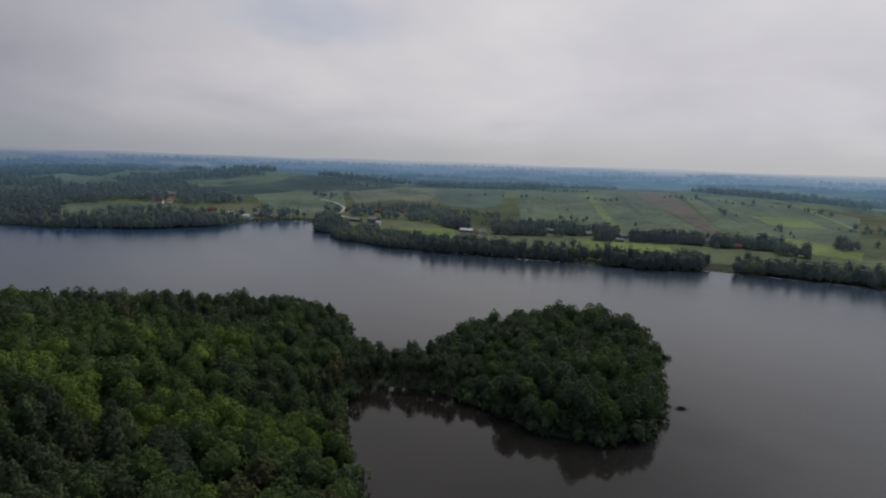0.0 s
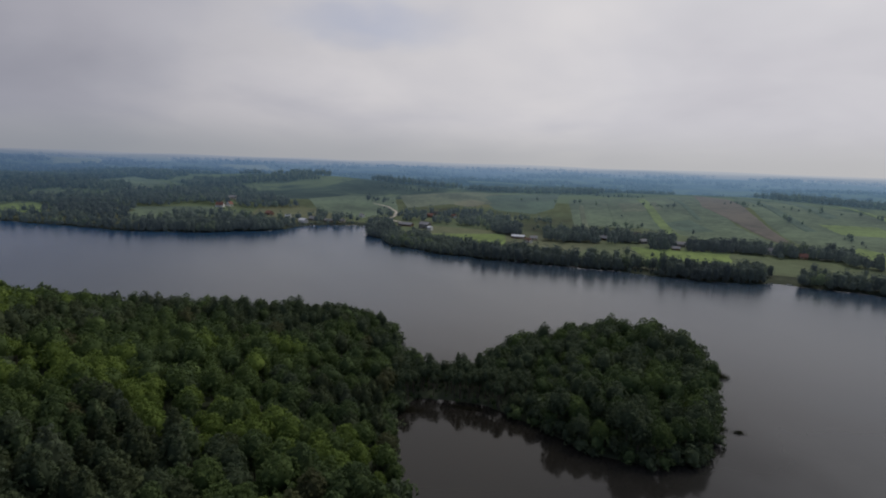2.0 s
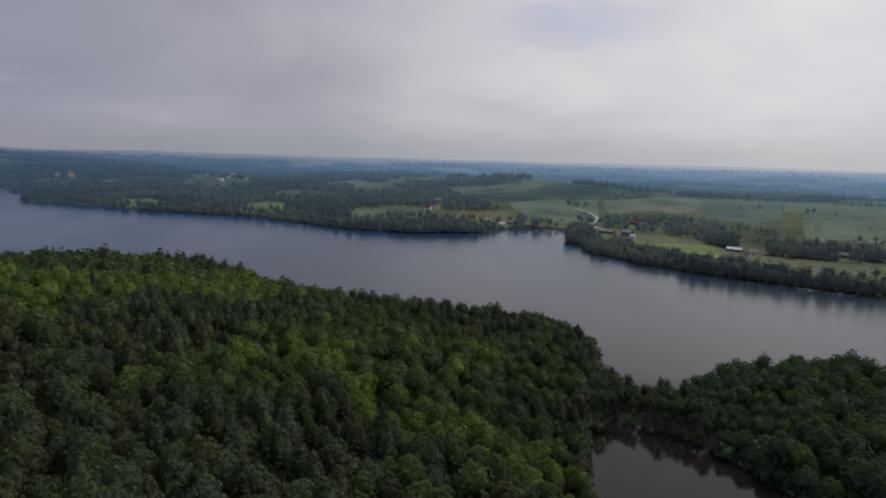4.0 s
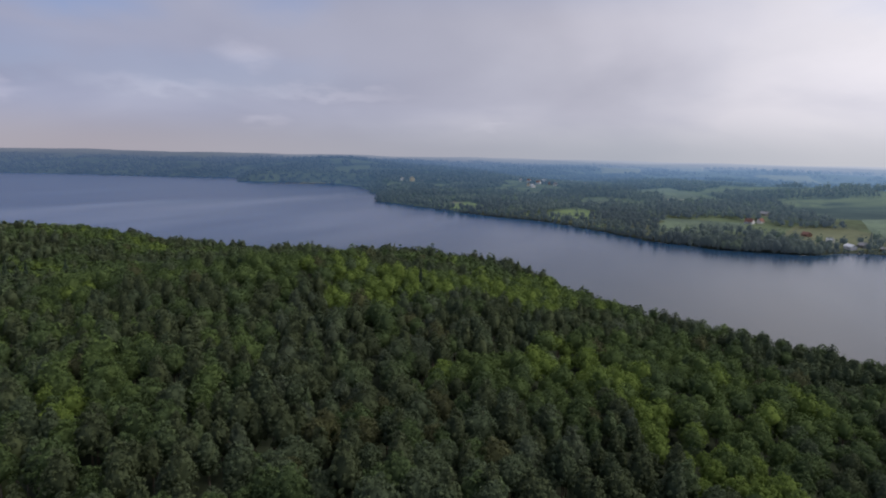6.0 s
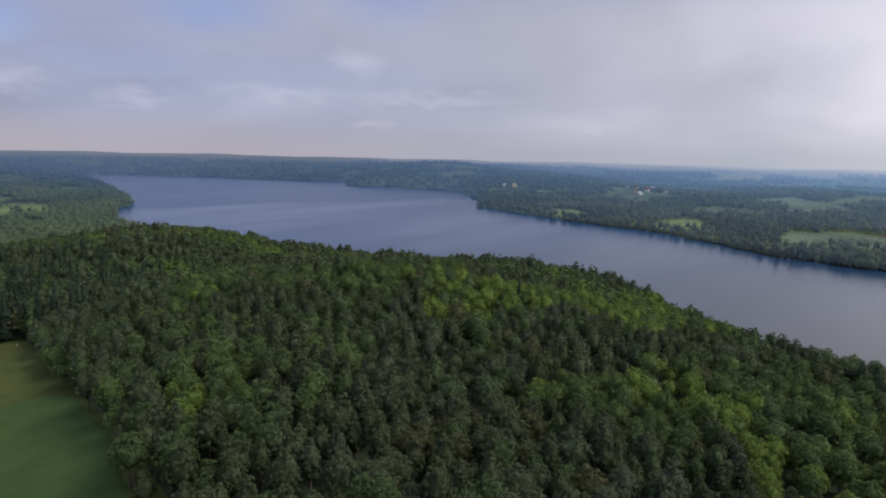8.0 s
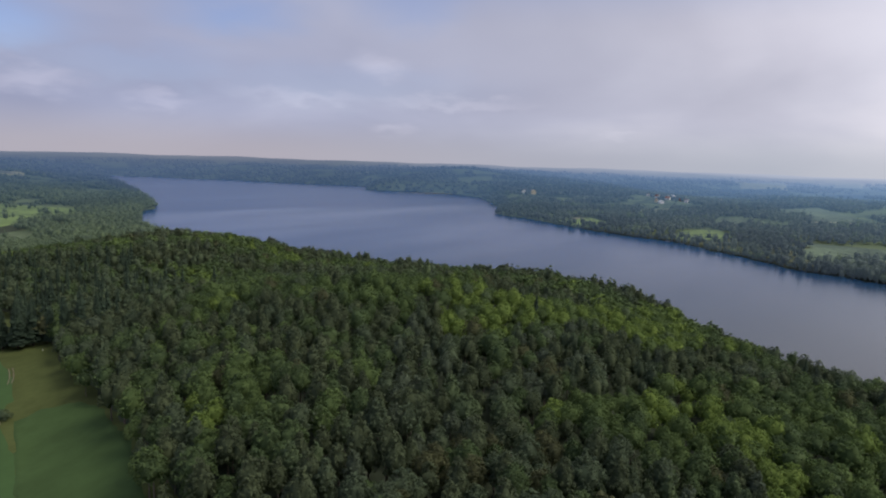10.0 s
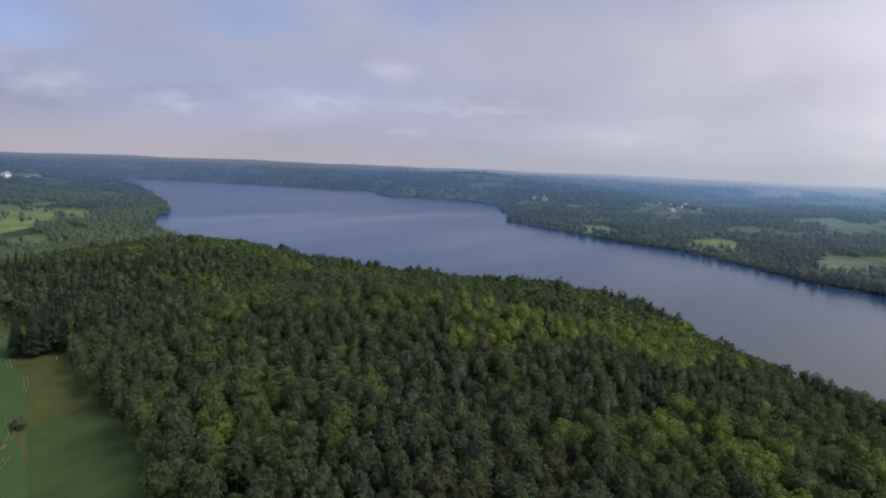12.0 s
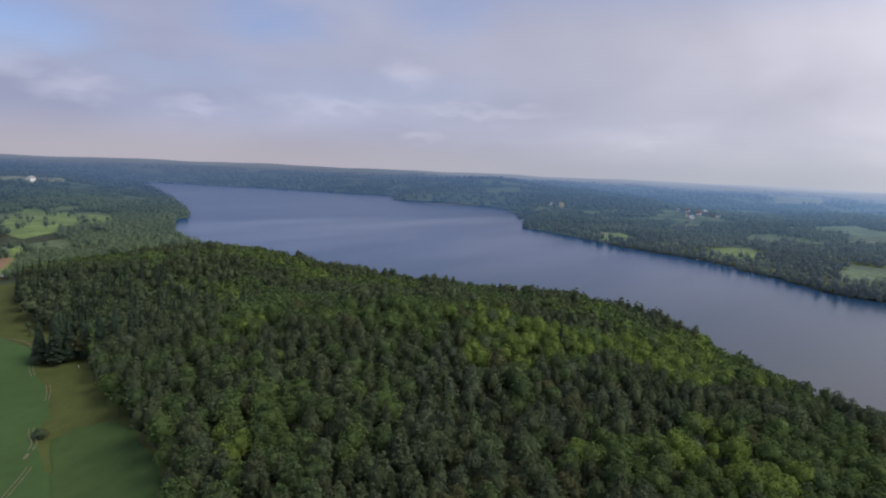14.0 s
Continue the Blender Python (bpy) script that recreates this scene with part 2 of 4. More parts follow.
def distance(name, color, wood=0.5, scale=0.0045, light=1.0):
    """Woods and fields of the far country in patches, with haze painted in."""
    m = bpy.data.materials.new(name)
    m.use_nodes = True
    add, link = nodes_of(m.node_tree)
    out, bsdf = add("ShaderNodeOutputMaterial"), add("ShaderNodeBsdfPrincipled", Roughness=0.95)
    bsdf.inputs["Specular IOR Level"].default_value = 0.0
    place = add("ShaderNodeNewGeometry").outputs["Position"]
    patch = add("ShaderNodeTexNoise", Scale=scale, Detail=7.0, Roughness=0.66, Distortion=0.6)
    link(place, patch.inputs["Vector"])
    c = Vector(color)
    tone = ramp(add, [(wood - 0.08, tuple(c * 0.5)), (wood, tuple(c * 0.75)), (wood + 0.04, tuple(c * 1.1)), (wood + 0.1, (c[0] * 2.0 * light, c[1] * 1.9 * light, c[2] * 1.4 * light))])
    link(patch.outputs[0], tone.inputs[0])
    link(painted_haze(add, link, tone.outputs[0], bsdf), bsdf.inputs["Base Color"])
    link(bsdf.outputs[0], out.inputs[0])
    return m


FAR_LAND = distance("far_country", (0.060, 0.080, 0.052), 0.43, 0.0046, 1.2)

# ---- lie of the land ----
# shoreline of the lake in plan, metres: far shore from north to south-west, then back along the near shore
SHORE = [(900, 560), (420, 720), (50, 680), (-120, 630), (-222, 577), (-290, 543), (-345, 505), (-371, 446),
         (-421, 415), (-505, 334), (-580, 275), (-648, 250), (-741, 252), (-800, 275), (-850, 286), (-868, 240),
         (-868, 195), (-817, 157), (-806, 60), (-840, -30), (-900, -95), (-1000, -210), (-1034, -310), (-1075, -400),
         (-1160, -545), (-1215, -662), (-1400, -760), (-1700, -985), (-1800, -1140), (-1800, -1340), (-1675, -1475), (-1930, -1690),
         (-1790, -1880), (-1660, -2316), (-1431, -2769)]
SHORE += [(-1330, -2700), (-1150, -2200), (-880, -1560), (-717, -1214), (-630, -1130), (-560, -1010), (-492, -876),
          (-470, -700), (-485, -560), (-505, -430), (-530, -300), (-540, -210), (-505, -125), (-440, -60), (-390, 5),
          (-374, 50), (-345, 116), (-318, 124), (-280, 112), (-245, 110), (-237, 126)]
# the wooded head beyond the narrow neck, and the bay behind it
SHORE += [(-254, 160), (-264, 195), (-260, 235), (-235, 256), (-207, 253), (-187, 236), (-163, 208), (-143, 185),
          (-133, 166), (-136, 149), (-153, 135), (-180, 129), (-202, 121), (-214, 108), (-221, 98), (-215, 89),
          (-205, 80), (-189, 72), (-162, 65), (-134, 58), (-60, 36), (60, 40), (350, 120), (900, 200)]
SEA = np.array(SHORE, float)
# low hills: height, centre x, centre y, two half-widths, turn
HILLS = [(-8, -85, -265, 40, 75, 0.0), (36, -265, -190, 90, 110, -0.97), (22, -330, -545, 90, 80, 0.6), (12, -115, -75, 38, 50, 0.0), (9, -225, -325, 45, 45, 0.0), (-6, -235, -155, 42, 22, 0.0), (-6, -135, -92, 28, 28, 0.0), (6, -128, -188, 22, 32, 0.0), (-5, -165, -13, 20, 20, 0.0), (-4, -302, 47, 22, 22, 0.0),
         (22, -1750, -900, 330, 260, 0.3), (24, -1500, -80, 300, 210, 0.2), (26, -1120, 860, 520, 240, 0.65), (16, -560, 1050, 420, 200, 0.2),
         (34, -2300, -1500, 420, 330, 0.4), (30, -1450, 330, 260, 160, 0.5)]


def shore_distance(x, y):
    """Metres from the shoreline, positive on land."""
    x, y = np.atleast_1d(np.asarray(x, float)), np.atleast_1d(np.asarray(y, float))
    best, inside = np.full(x.shape, 1e18), np.zeros(x.shape, bool)
    for (ax, ay), (bx, by) in zip(SEA, np.roll(SEA, -1, 0)):
        ex, ey = bx - ax, by - ay
        u = np.clip(((x - ax) * ex + (y - ay) * ey) / (ex * ex + ey * ey), 0, 1)
        best = np.minimum(best, (x - ax - u * ex) ** 2 + (y - ay - u * ey) ** 2)
        inside ^= ((ay > y) != (by > y)) & (x < ex * (y - ay) / (by - ay + 1e-12) + ax)
    wobble = 2.5 * np.sin(x * 0.071 + 1.7 * np.sin(y * 0.043)) + 1.8 * np.sin(y * 0.13 + x * 0.05)
    return np.where(inside, -1, 1) * np.sqrt(best) + wobble * np.clip(np.sqrt(best) / 8, 0.4, 1) * np.clip((np.hypot(x, y) - 150) / 300, 0.25, 2)


def ridges(x, y, scale):
    """Smooth rolling forms between -1 and 1."""
    u, v = x / scale, y / scale
    return (np.sin(u * 1.3 + 1.1 * np.sin(v * 0.9 + 0.4)) + 0.7 * np.sin(v * 1.7 + 1.3 * np.sin(u * 0.7 + 2)) + 0.5 * np.sin(u * 2.3 - v * 2.9 + 1)) / 2.2


def land(x, y):
    """Height of the ground over the lake's surface."""
    x, y = np.atleast_1d(np.asarray(x, float)), np.atleast_1d(np.asarray(y, float))
    sd, r = shore_distance(x, y), np.hypot(x, y)
    ease = np.clip(sd / 70, 0, 1)
    ease = ease * ease * (3 - 2 * ease)
    z = 1.2 * (1 - np.exp(-np.maximum(sd, 0) / 5)) + 2.0 * ease
    hills = 0 * x
    for a, cx, cy, sx, sy, turn in HILLS:
        c, s = np.cos(turn), np.sin(turn)
        hills += a * np.exp(-0.5 * ((((x - cx) * c + (y - cy) * s) / sx) ** 2 + ((-(x - cx) * s + (y - cy) * c) / sy) ** 2))
    far = np.clip((r - 1000) / 3800, 0, 1)
    rise = 86 * far ** 1.1 + (6 + 48 * far * (1 - far) ** 2) * ridges(x, y, 230) * np.clip((r - 650) / 500, 0, 1) + 14 * far * (1 - 0.8 * far) * ridges(x + 900, y, 520)
    z += ease * hills + np.clip(sd / 420, 0, 1) * rise
    z = np.where(sd > 8, np.maximum(z, 1.4), z)
    return np.where(sd > 0, z, np.maximum(sd * 0.22, -5) - 0.05)

# ---- ground and water ----
def sheet(name, verts, faces, mats, index=None, smooth=False):
    """One mesh object from arrays of corners and of three- or four-cornered faces."""
    v, q = np.asarray(verts, np.float32), np.asarray(faces, np.int32)
    me = bpy.data.meshes.new(name)
    me.vertices.add(len(v))
    me.vertices.foreach_set("co", v.ravel())
    me.loops.add(q.size)
    me.loops.foreach_set("vertex_index", q.ravel())
    me.polygons.add(len(q))
    me.polygons.foreach_set("loop_start", np.arange(0, q.size, q.shape[1], dtype=np.int32))
    for m in mats:
        me.materials.append(m)
    if index is not None:
        me.polygons.foreach_set("material_index", np.asarray(index, np.int32))
    if smooth:
        me.polygons.foreach_set("use_smooth", np.ones(len(q), bool))
    me.update(calc_edges=True)
    return me


def grid_faces(rows, cols, wrap=False):
    a = np.arange(rows * cols).reshape(rows, cols)
    b = np.roll(a, -1, 1) if wrap else a[:, 1:]
    a = a if wrap else a[:, :-1]
    return np.stack([a[:-1], b[:-1], b[1:], a[1:]], -1).reshape(-1, 4)


def halved(q):
    """Four-cornered faces as triangles."""
    return np.vstack([q[:, [0, 1, 2]], q[:, [0, 2, 3]]])


def ground_material():
    m = bpy.data.materials.new("meadow_and_wood_floor")
    m.use_nodes = True
    add, link = nodes_of(m.node_tree)
    out, bsdf = add("ShaderNodeOutputMaterial"), add("ShaderNodeBsdfPrincipled", Roughness=0.9)
    bsdf.inputs["Specular IOR Level"].default_value = 0.15
    place = add("ShaderNodeNewGeometry").outputs["Position"]
    cells = add("ShaderNodeTexVoronoi", Scale=0.0042, Randomness=0.9)
    link(place, cells.inputs["Vector"])
    crop = ramp(add, [(0.0, (0.115, 0.145, 0.075)), (0.3, (0.10, 0.135, 0.072)), (0.5, (0.13, 0.145, 0.082)), (0.7, (0.108, 0.14, 0.074)), (0.86, (0.138, 0.134, 0.088)), (1.0, (0.10, 0.132, 0.075))], "CONSTANT")
    link(cells.outputs["Color"], crop.inputs[0])
    wood = add("ShaderNodeTexNoise", Scale=0.0032, Detail=5.0, Roughness=0.6)
    link(place, wood.inputs["Vector"])
    mask = ramp(add, [(0.52, (0, 0, 0)), (0.68, (1, 1, 1))])
    off = add("ShaderNodeVectorMath")
    off.operation = "DISTANCE"
    off.inputs[1].default_value = (-330, -170, 0)
    link(place, off.inputs[0])
    litter = math_node(add, link, "LESS_THAN", off.outputs["Value"], 520.0)
    height = add("ShaderNodeSeparateXYZ")
    link(place, height.inputs[0])
    bank = math_node(add, link, "LESS_THAN", height.outputs[2], 2.6)
    link(math_node(add, link, "MAXIMUM", math_node(add, link, "MAXIMUM", wood.outputs[0], litter), bank), mask.inputs[0])
    fine = add("ShaderNodeTexNoise", Scale=0.06, Detail=8.0, Roughness=0.65)
    link(place, fine.inputs["Vector"])
    floor = ramp(add, [(0.35, (0.032, 0.042, 0.024)), (0.65, (0.052, 0.064, 0.036))])
    link(fine.outputs[0], floor.inputs[0])
    mix = add("ShaderNodeMix")
    mix.data_type = "RGBA"
    link(mask.outputs[0], mix.inputs[0])
    link(crop.outputs[0], mix.inputs[6])
    link(floor.outputs[0], mix.inputs[7])
    grain = add("ShaderNodeMix")
    grain.data_type, grain.blend_type = "RGBA", "MULTIPLY"
    grain.inputs[0].default_value = 0.6
    tone = ramp(add, [(0.3, (0.62, 0.62, 0.62)), (0.7, (1.3, 1.3, 1.3))])
    link(fine.outputs[0], tone.inputs[0])
    link(mix.outputs[2], grain.inputs[6])
    link(tone.outputs[0], grain.inputs[7])
    link(grain.outputs[2], bsdf.inputs["Base Color"])
    link(bsdf.outputs[0], out.inputs[0])
    return m


def build_ground():
    # rings round the place, finer where the camera looks
    turn = np.radians(np.concatenate([np.arange(14, 172, 0.55), np.arange(172, 374, 4.0)]))
    r = np.concatenate([[0.01], 20 * 1.024 ** np.arange(233)])
    r[-1] = 4930
    rr, tt = np.meshgrid(r, turn, indexing="ij")
    x, y = -np.sin(tt) * rr, np.cos(tt) * rr
    v = np.stack([x.ravel(), y.ravel(), land(x.ravel(), y.ravel())], -1)
    f = grid_faces(*rr.shape, wrap=True)
    # the far ground takes the material with haze painted in
    ring = np.repeat(r[:-1], len(turn))
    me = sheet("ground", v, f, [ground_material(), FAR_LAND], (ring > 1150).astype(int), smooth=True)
    ob = new("ground", me)
    return tagged(ob, "rolling green farmland and woodland floor round a lake", "ground", kind="structure")


build_ground()


def water_material():
    m = bpy.data.materials.new("lake_water")
    m.use_nodes = True
    add, link = nodes_of(m.node_tree)
    out, bsdf = add("ShaderNodeOutputMaterial"), add("ShaderNodeBsdfPrincipled")
    bsdf.inputs["IOR"].default_value = 1.33
    place = add("ShaderNodeNewGeometry").outputs["Position"]
    # wind draws calmer and rougher streaks across the lake
    turned = add("ShaderNodeMapping")
    turned.inputs["Rotation"].default_value = (0, 0, radians(-38))
    turned.inputs["Scale"].default_value = (0.0016, 0.0062, 1)
    link(place, turned.inputs[0])
    wind = add("ShaderNodeTexNoise", Scale=1.0, Detail=4.0, Roughness=0.5)
    link(turned.outputs[0], wind.inputs["Vector"])
    # the south end lies open to the wind and is rougher than the rest of the lake
    south = add("ShaderNodeVectorMath")
    south.operation = "DOT_PRODUCT"
    south.inputs[1].default_value = (-0.34, -0.94, 0)
    link(place, south.inputs[0])
    ripple = add("ShaderNodeTexNoise", Scale=0.0045, Detail=4.0, Roughness=0.6)
    link(place, ripple.inputs["Vector"])
    edge = add("ShaderNodeMapRange")
    edge.interpolation_type = "SMOOTHSTEP"
    for i, v in enumerate((1330.0, 1440.0, 0.0, 1.0)):
        edge.inputs[i + 1].default_value = v
    link(math_node(add, link, "ADD", south.outputs["Value"], math_node(add, link, "MULTIPLY", ripple.outputs[0], 160.0)), edge.inputs[0])
    blown = math_node(add, link, "ADD", wind.outputs[0], math_node(add, link, "MULTIPLY", edge.outputs[0], 0.3))
    rough = ramp(add, [(0.36, (0.17, 0.17, 0.17)), (0.5, (0.21, 0.21, 0.21)), (0.72, (0.265, 0.265, 0.265))], "B_SPLINE")
    link(blown, rough.inputs[0])
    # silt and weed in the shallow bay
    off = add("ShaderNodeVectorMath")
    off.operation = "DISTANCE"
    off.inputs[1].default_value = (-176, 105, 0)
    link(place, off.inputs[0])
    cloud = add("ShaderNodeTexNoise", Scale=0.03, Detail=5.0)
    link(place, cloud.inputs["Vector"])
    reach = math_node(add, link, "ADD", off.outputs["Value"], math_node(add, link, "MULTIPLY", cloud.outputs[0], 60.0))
    silt = add("ShaderNodeMapRange")
    silt.interpolation_type = "SMOOTHSTEP"
    for i, v in enumerate((85.0, 165.0, 1.0, 0.0)):
        silt.inputs[i + 1].default_value = v
    link(reach, silt.inputs[0])
    calm = math_node(add, link, "SUBTRACT", 1.0, math_node(add, link, "MULTIPLY", silt.outputs[0], 0.6))
    link(math_node(add, link, "SUBTRACT", 0.5, math_node(add, link, "MULTIPLY", silt.outputs[0], 0.16)), bsdf.inputs["Specular IOR Level"])
    link(math_node(add, link, "MULTIPLY", rough.outputs[0], calm), bsdf.inputs["Roughness"])
    # beyond the bay's silt, reflected sky is painted in, grey then blue
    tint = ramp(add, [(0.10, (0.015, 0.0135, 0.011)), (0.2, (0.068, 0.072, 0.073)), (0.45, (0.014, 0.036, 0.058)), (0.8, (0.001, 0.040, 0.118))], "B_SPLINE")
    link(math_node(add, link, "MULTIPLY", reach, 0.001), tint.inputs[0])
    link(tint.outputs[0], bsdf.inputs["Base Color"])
    link(bsdf.outputs[0], out.inputs[0])
    return m


def build_water():
    bm = bmesh.new()
    bmesh.ops.create_grid(bm, x_segments=40, y_segments=40, size=2000)
    bmesh.ops.translate(bm, verts=bm.verts, vec=(-900, -1050, 0))
    me = bpy.data.meshes.new("water")
    bm.to_mesh(me)
    bm.free()
    me.materials.append(water_material())
    return tagged(new("water", me), "calm grey blue lake with wind streaks and brownish shallows", "lake", kind="structure")


build_water()

# ---- trees ----
rng = np.random.default_rng(7)


def lump(n):
    """A small closed block with its corners drawn onto a sphere."""
    bm = bmesh.new()
    bmesh.ops.create_cube(bm, size=2)
    if n:
        bmesh.ops.subdivide_edges(bm, edges=bm.edges, cuts=n, use_grid_fill=True)
    v = np.array([x.co[:] for x in bm.verts])
    bm.verts.index_update()
    f = np.array([[x.index for x in p.verts] for p in bm.faces])
    bm.free()
    return v / np.linalg.norm(v, axis=1)[:, None], halved(f)


BLOCK, LUMP = lump(0), lump(1)


def tube(points, radii, sides=6):
    """A tapering round stem along points."""
    p, v = np.asarray(points, float), []
    a = np.arange(sides) * 2 * np.pi / sides
    for c, r in zip(p, radii):
        v.append(np.stack([c[0] + r * np.cos(a), c[1] + r * np.sin(a), np.full(sides, c[2])], -1))
    return np.vstack(v), halved(grid_faces(len(p), sides, wrap=True))


def sprays(centre, way, size, jitter=0.5, hang=0.0):
    """Small three-cornered sprays of leaves, facing roughly along way; hang draws them out downwards."""
    n = way + rng.normal(0, jitter, way.shape)
    n /= np.linalg.norm(n, axis=1)[:, None]
    a = np.cross(n, rng.normal(0, 1, n.shape) + (0, 0, hang))
    a /= np.linalg.norm(a, axis=1)[:, None]
    b = np.cross(n, a)
    s = (size * rng.uniform(0.6, 1.4, len(n)))[:, None]
    v = np.stack([centre - a * s * 0.8 - b * s * 0.6, centre + a * s * 0.8 - b * s * 0.6, centre + b * s * (1.1 + 0.5 * hang)], 1)
    return v.reshape(-1, 3), np.arange(len(n) * 3).reshape(-1, 3)


def merge(parts):
    v, f, m, at = [], [], [], 0
    for pv, pf, k in parts:
        v.append(pv), f.append(pf + at), m.append(np.full(len(pf), k))
        at += len(pv)
    return np.vstack(v), np.vstack(f), np.concatenate(m)


def broadleaf(height, width, lobes, leaves, size, base=0.3, peak=0.5, core=LUMP, hang=0.0, limbs=4, sides=6, fill=0.70, rough=0.24):
    """Corners, faces and slots (0 wood, 1 leaves) of a broad-leaved tree: a domed crown of many lobes of sprays round a dense heart."""
    parts = []
    lean = rng.normal(0, 0.03 * height, 2)
    pts = [np.array(q) for q in ((0, 0, -0.5), (lean[0] * 0.3, lean[1] * 0.3, height * 0.35), (lean[0], lean[1], height * 0.8))]
    parts.append((*tube(pts, [height * 0.02, height * 0.014, height * 0.004], sides), 0))
    mid, half, wide = height * (base + 1) / 2, height * (1 - base) / 2, width / 2
    heart = np.array([lean[0] * 0.7, lean[1] * 0.7, mid])
    cv, cf = core
    swell = 1 + rough * np.sin(cv * 4 + rng.uniform(0, 6, 3)).sum(1)[:, None] / 2
    parts.append((heart + cv * swell * (wide * fill, wide * fill, half * fill), cf, 1))
    twist, share, spots = rng.uniform(0, 6.28), [], []
    for i in range(lobes):
        # evenly round the dome, few of them on its underside
        up = 1 - 1.55 * (i + 0.5) / lobes
        ring, a = math.sqrt(max(0.0, 1 - up * up)), twist + i * 2.39996 + rng.normal(0, 0.18)
        skew = 1 - 0.35 * max(0, up - (peak - 0.5)) * (1 - peak) * 2
        rad = wide * rng.uniform(0.20, 0.38) * (18 / max(lobes, 8)) ** 0.42
        out = rng.uniform(0.74, 0.97)
        spots.append((heart + (ring * math.cos(a) * wide * out * skew, ring * math.sin(a) * wide * out * skew, up * half * out), rad))
        share.append(rad * rad)
        if i < limbs * 3 and i % 3 == 2:
            root = pts[1] + (pts[2] - pts[1]) * 0.3
            parts.append((*tube([root, spots[-1][0]], [height * 0.007, height * 0.002], 3), 0))
    share = np.array(share)
    for (c, rad), n in zip(spots, np.maximum(2, leaves * share / share.sum()).astype(int)):
        d = rng.normal(0, 1, (n, 3)) + (c - heart) / np.linalg.norm(c - heart) * 0.7 + (0, 0, 0.35)
        d /= np.linalg.norm(d, axis=1)[:, None]
        spot = c + d * rad * rng.uniform(0.75, 1.1, (n, 1))
        parts.append((*sprays(spot, d + (0, 0, 0.15), size, 0.45, hang), 1))
    return merge(parts)


def conifer(height, width, tiers, around, sides=6):
    """The same for a spruce: drooping tiers round a straight stem."""
    parts = [(*tube([(0, 0, -0.5), (0, 0, height * 0.5), (0, 0, height)], [height * 0.018, height * 0.01, 0.03], sides), 0)]
    for i in range(tiers):
        u = i / (tiers - 1)
        z, reach = height * (0.14 + 0.83 * u), width / 2 * (1 - u) ** 0.75 + 0.15
        n = max(4, int(around * (1 - 0.6 * u)))
        a = np.arange(n) * 2 * np.pi / n + i * 0.7 + rng.normal(0, 0.12, n)
        w = np.stack([np.cos(a), np.sin(a), 0 * a], -1)
        side = np.stack([-np.sin(a), np.cos(a), 0 * a], -1)
        L = (reach * rng.uniform(0.75, 1.2, n))[:, None]
        drop = height / tiers * rng.uniform(0.7, 1.5, n)[:, None] * np.array([[0, 0, 1.0]])
        top, wide = np.array([0, 0, z]) + w * 0.05 + drop * 0.4, side * L * 0.4
        v = np.stack([top, top + w * L * 0.6 - wide - drop * 0.5, top + w * L - drop, top + w * L * 0.6 + wide - drop * 0.5], 1)
        parts.append((v.reshape(-1, 3), halved(np.arange(n * 4).reshape(-1, 4)), 1))
    core, cf = tube([(0, 0, height * 0.1), (0, 0, height * 0.4), (0, 0, height * 0.93)], [width * 0.3, width * 0.22, 0.05], 5)
    parts.append((core, cf, 1))
    return merge(parts)


def mass(name, trees, mats, label, category="forest", smooth=False):
    """Many trees in one mesh. trees: rows of (shape, x, y, z, scale, turn, leaf slot); slot 0 of mats is wood."""
    vs, fs, ms, at = [], [], [], 0
    groups = {}
    for i, row in enumerate(trees):
        groups.setdefault(id(row[0]), []).append(i)
    for rows in groups.values():
        v, f, m = trees[rows[0]][0]
        k = np.array([trees[i][1:] for i in rows], float)
        c, s, sc = np.cos(k[:, 4]), np.sin(k[:, 4]), k[:, 3]
        x = (v[None, :, 0] * c[:, None] - v[None, :, 1] * s[:, None]) * sc[:, None] + k[:, 0, None]
        y = (v[None, :, 0] * s[:, None] + v[None, :, 1] * c[:, None]) * sc[:, None] + k[:, 1, None]
        z = v[None, :, 2] * sc[:, None] + k[:, 2, None]
        vs.append(np.stack([x, y, z], -1).reshape(-1, 3))
        fs.append((f[None] + (at + np.arange(len(rows)) * len(v))[:, None, None]).reshape(-1, 3))
        ms.append(np.where(m[None] == 0, 0, k[:, 5, None]).ravel())
        at += len(rows) * len(v)
    me = sheet(name, np.vstack(vs), np.vstack(fs), mats, np.concatenate(ms), smooth)
    return tagged(new(name, me), label, category, kind="stuff")


def scatter(x0, x1, y0, y1, step, keep):
    """Jittered places on a grid for which keep(x, y) holds."""
    gx, gy = np.meshgrid(np.arange(x0, x1, step), np.arange(y0, y1, step))
    x = gx.ravel() + rng.uniform(-0.45, 0.45, gx.size) * step
    y = gy.ravel() + rng.uniform(-0.45, 0.45, gx.size) * step
    ok = keep(x, y)
    return x[ok], y[ok]


def near_field(x, y):
    """True on the open field east of the wood."""
    edge = np.interp(y, [-900, -830, -707, -634, -560, -530, -480, -420, -390, -355, -300, -250, -205, -150, -90, 60], [-320, -300, -250, -208, -176, -166, -158, -164, -154, -144, -130, -119, -104, -86, -64, -55])
    return x > edge


def neck(x, y):
    """True on the low strip that joins the wooded head to the hill."""
    u = np.clip(((x + 226) * 20 + (y - 98) * 30) / 1300, 0, 1)
    return np.hypot(x + 226 - 20 * u, y - 98 - 30 * u) < 13


def near_wood(x, y):
    return ~neck(x, y) & (shore_distance(x, y) > np.where(np.hypot(x, y) < 330, 0.5, 1.5)) & ~near_field(x, y) & (y > -670)


def shapes(count, build):
    return [build() for _ in range(count)]


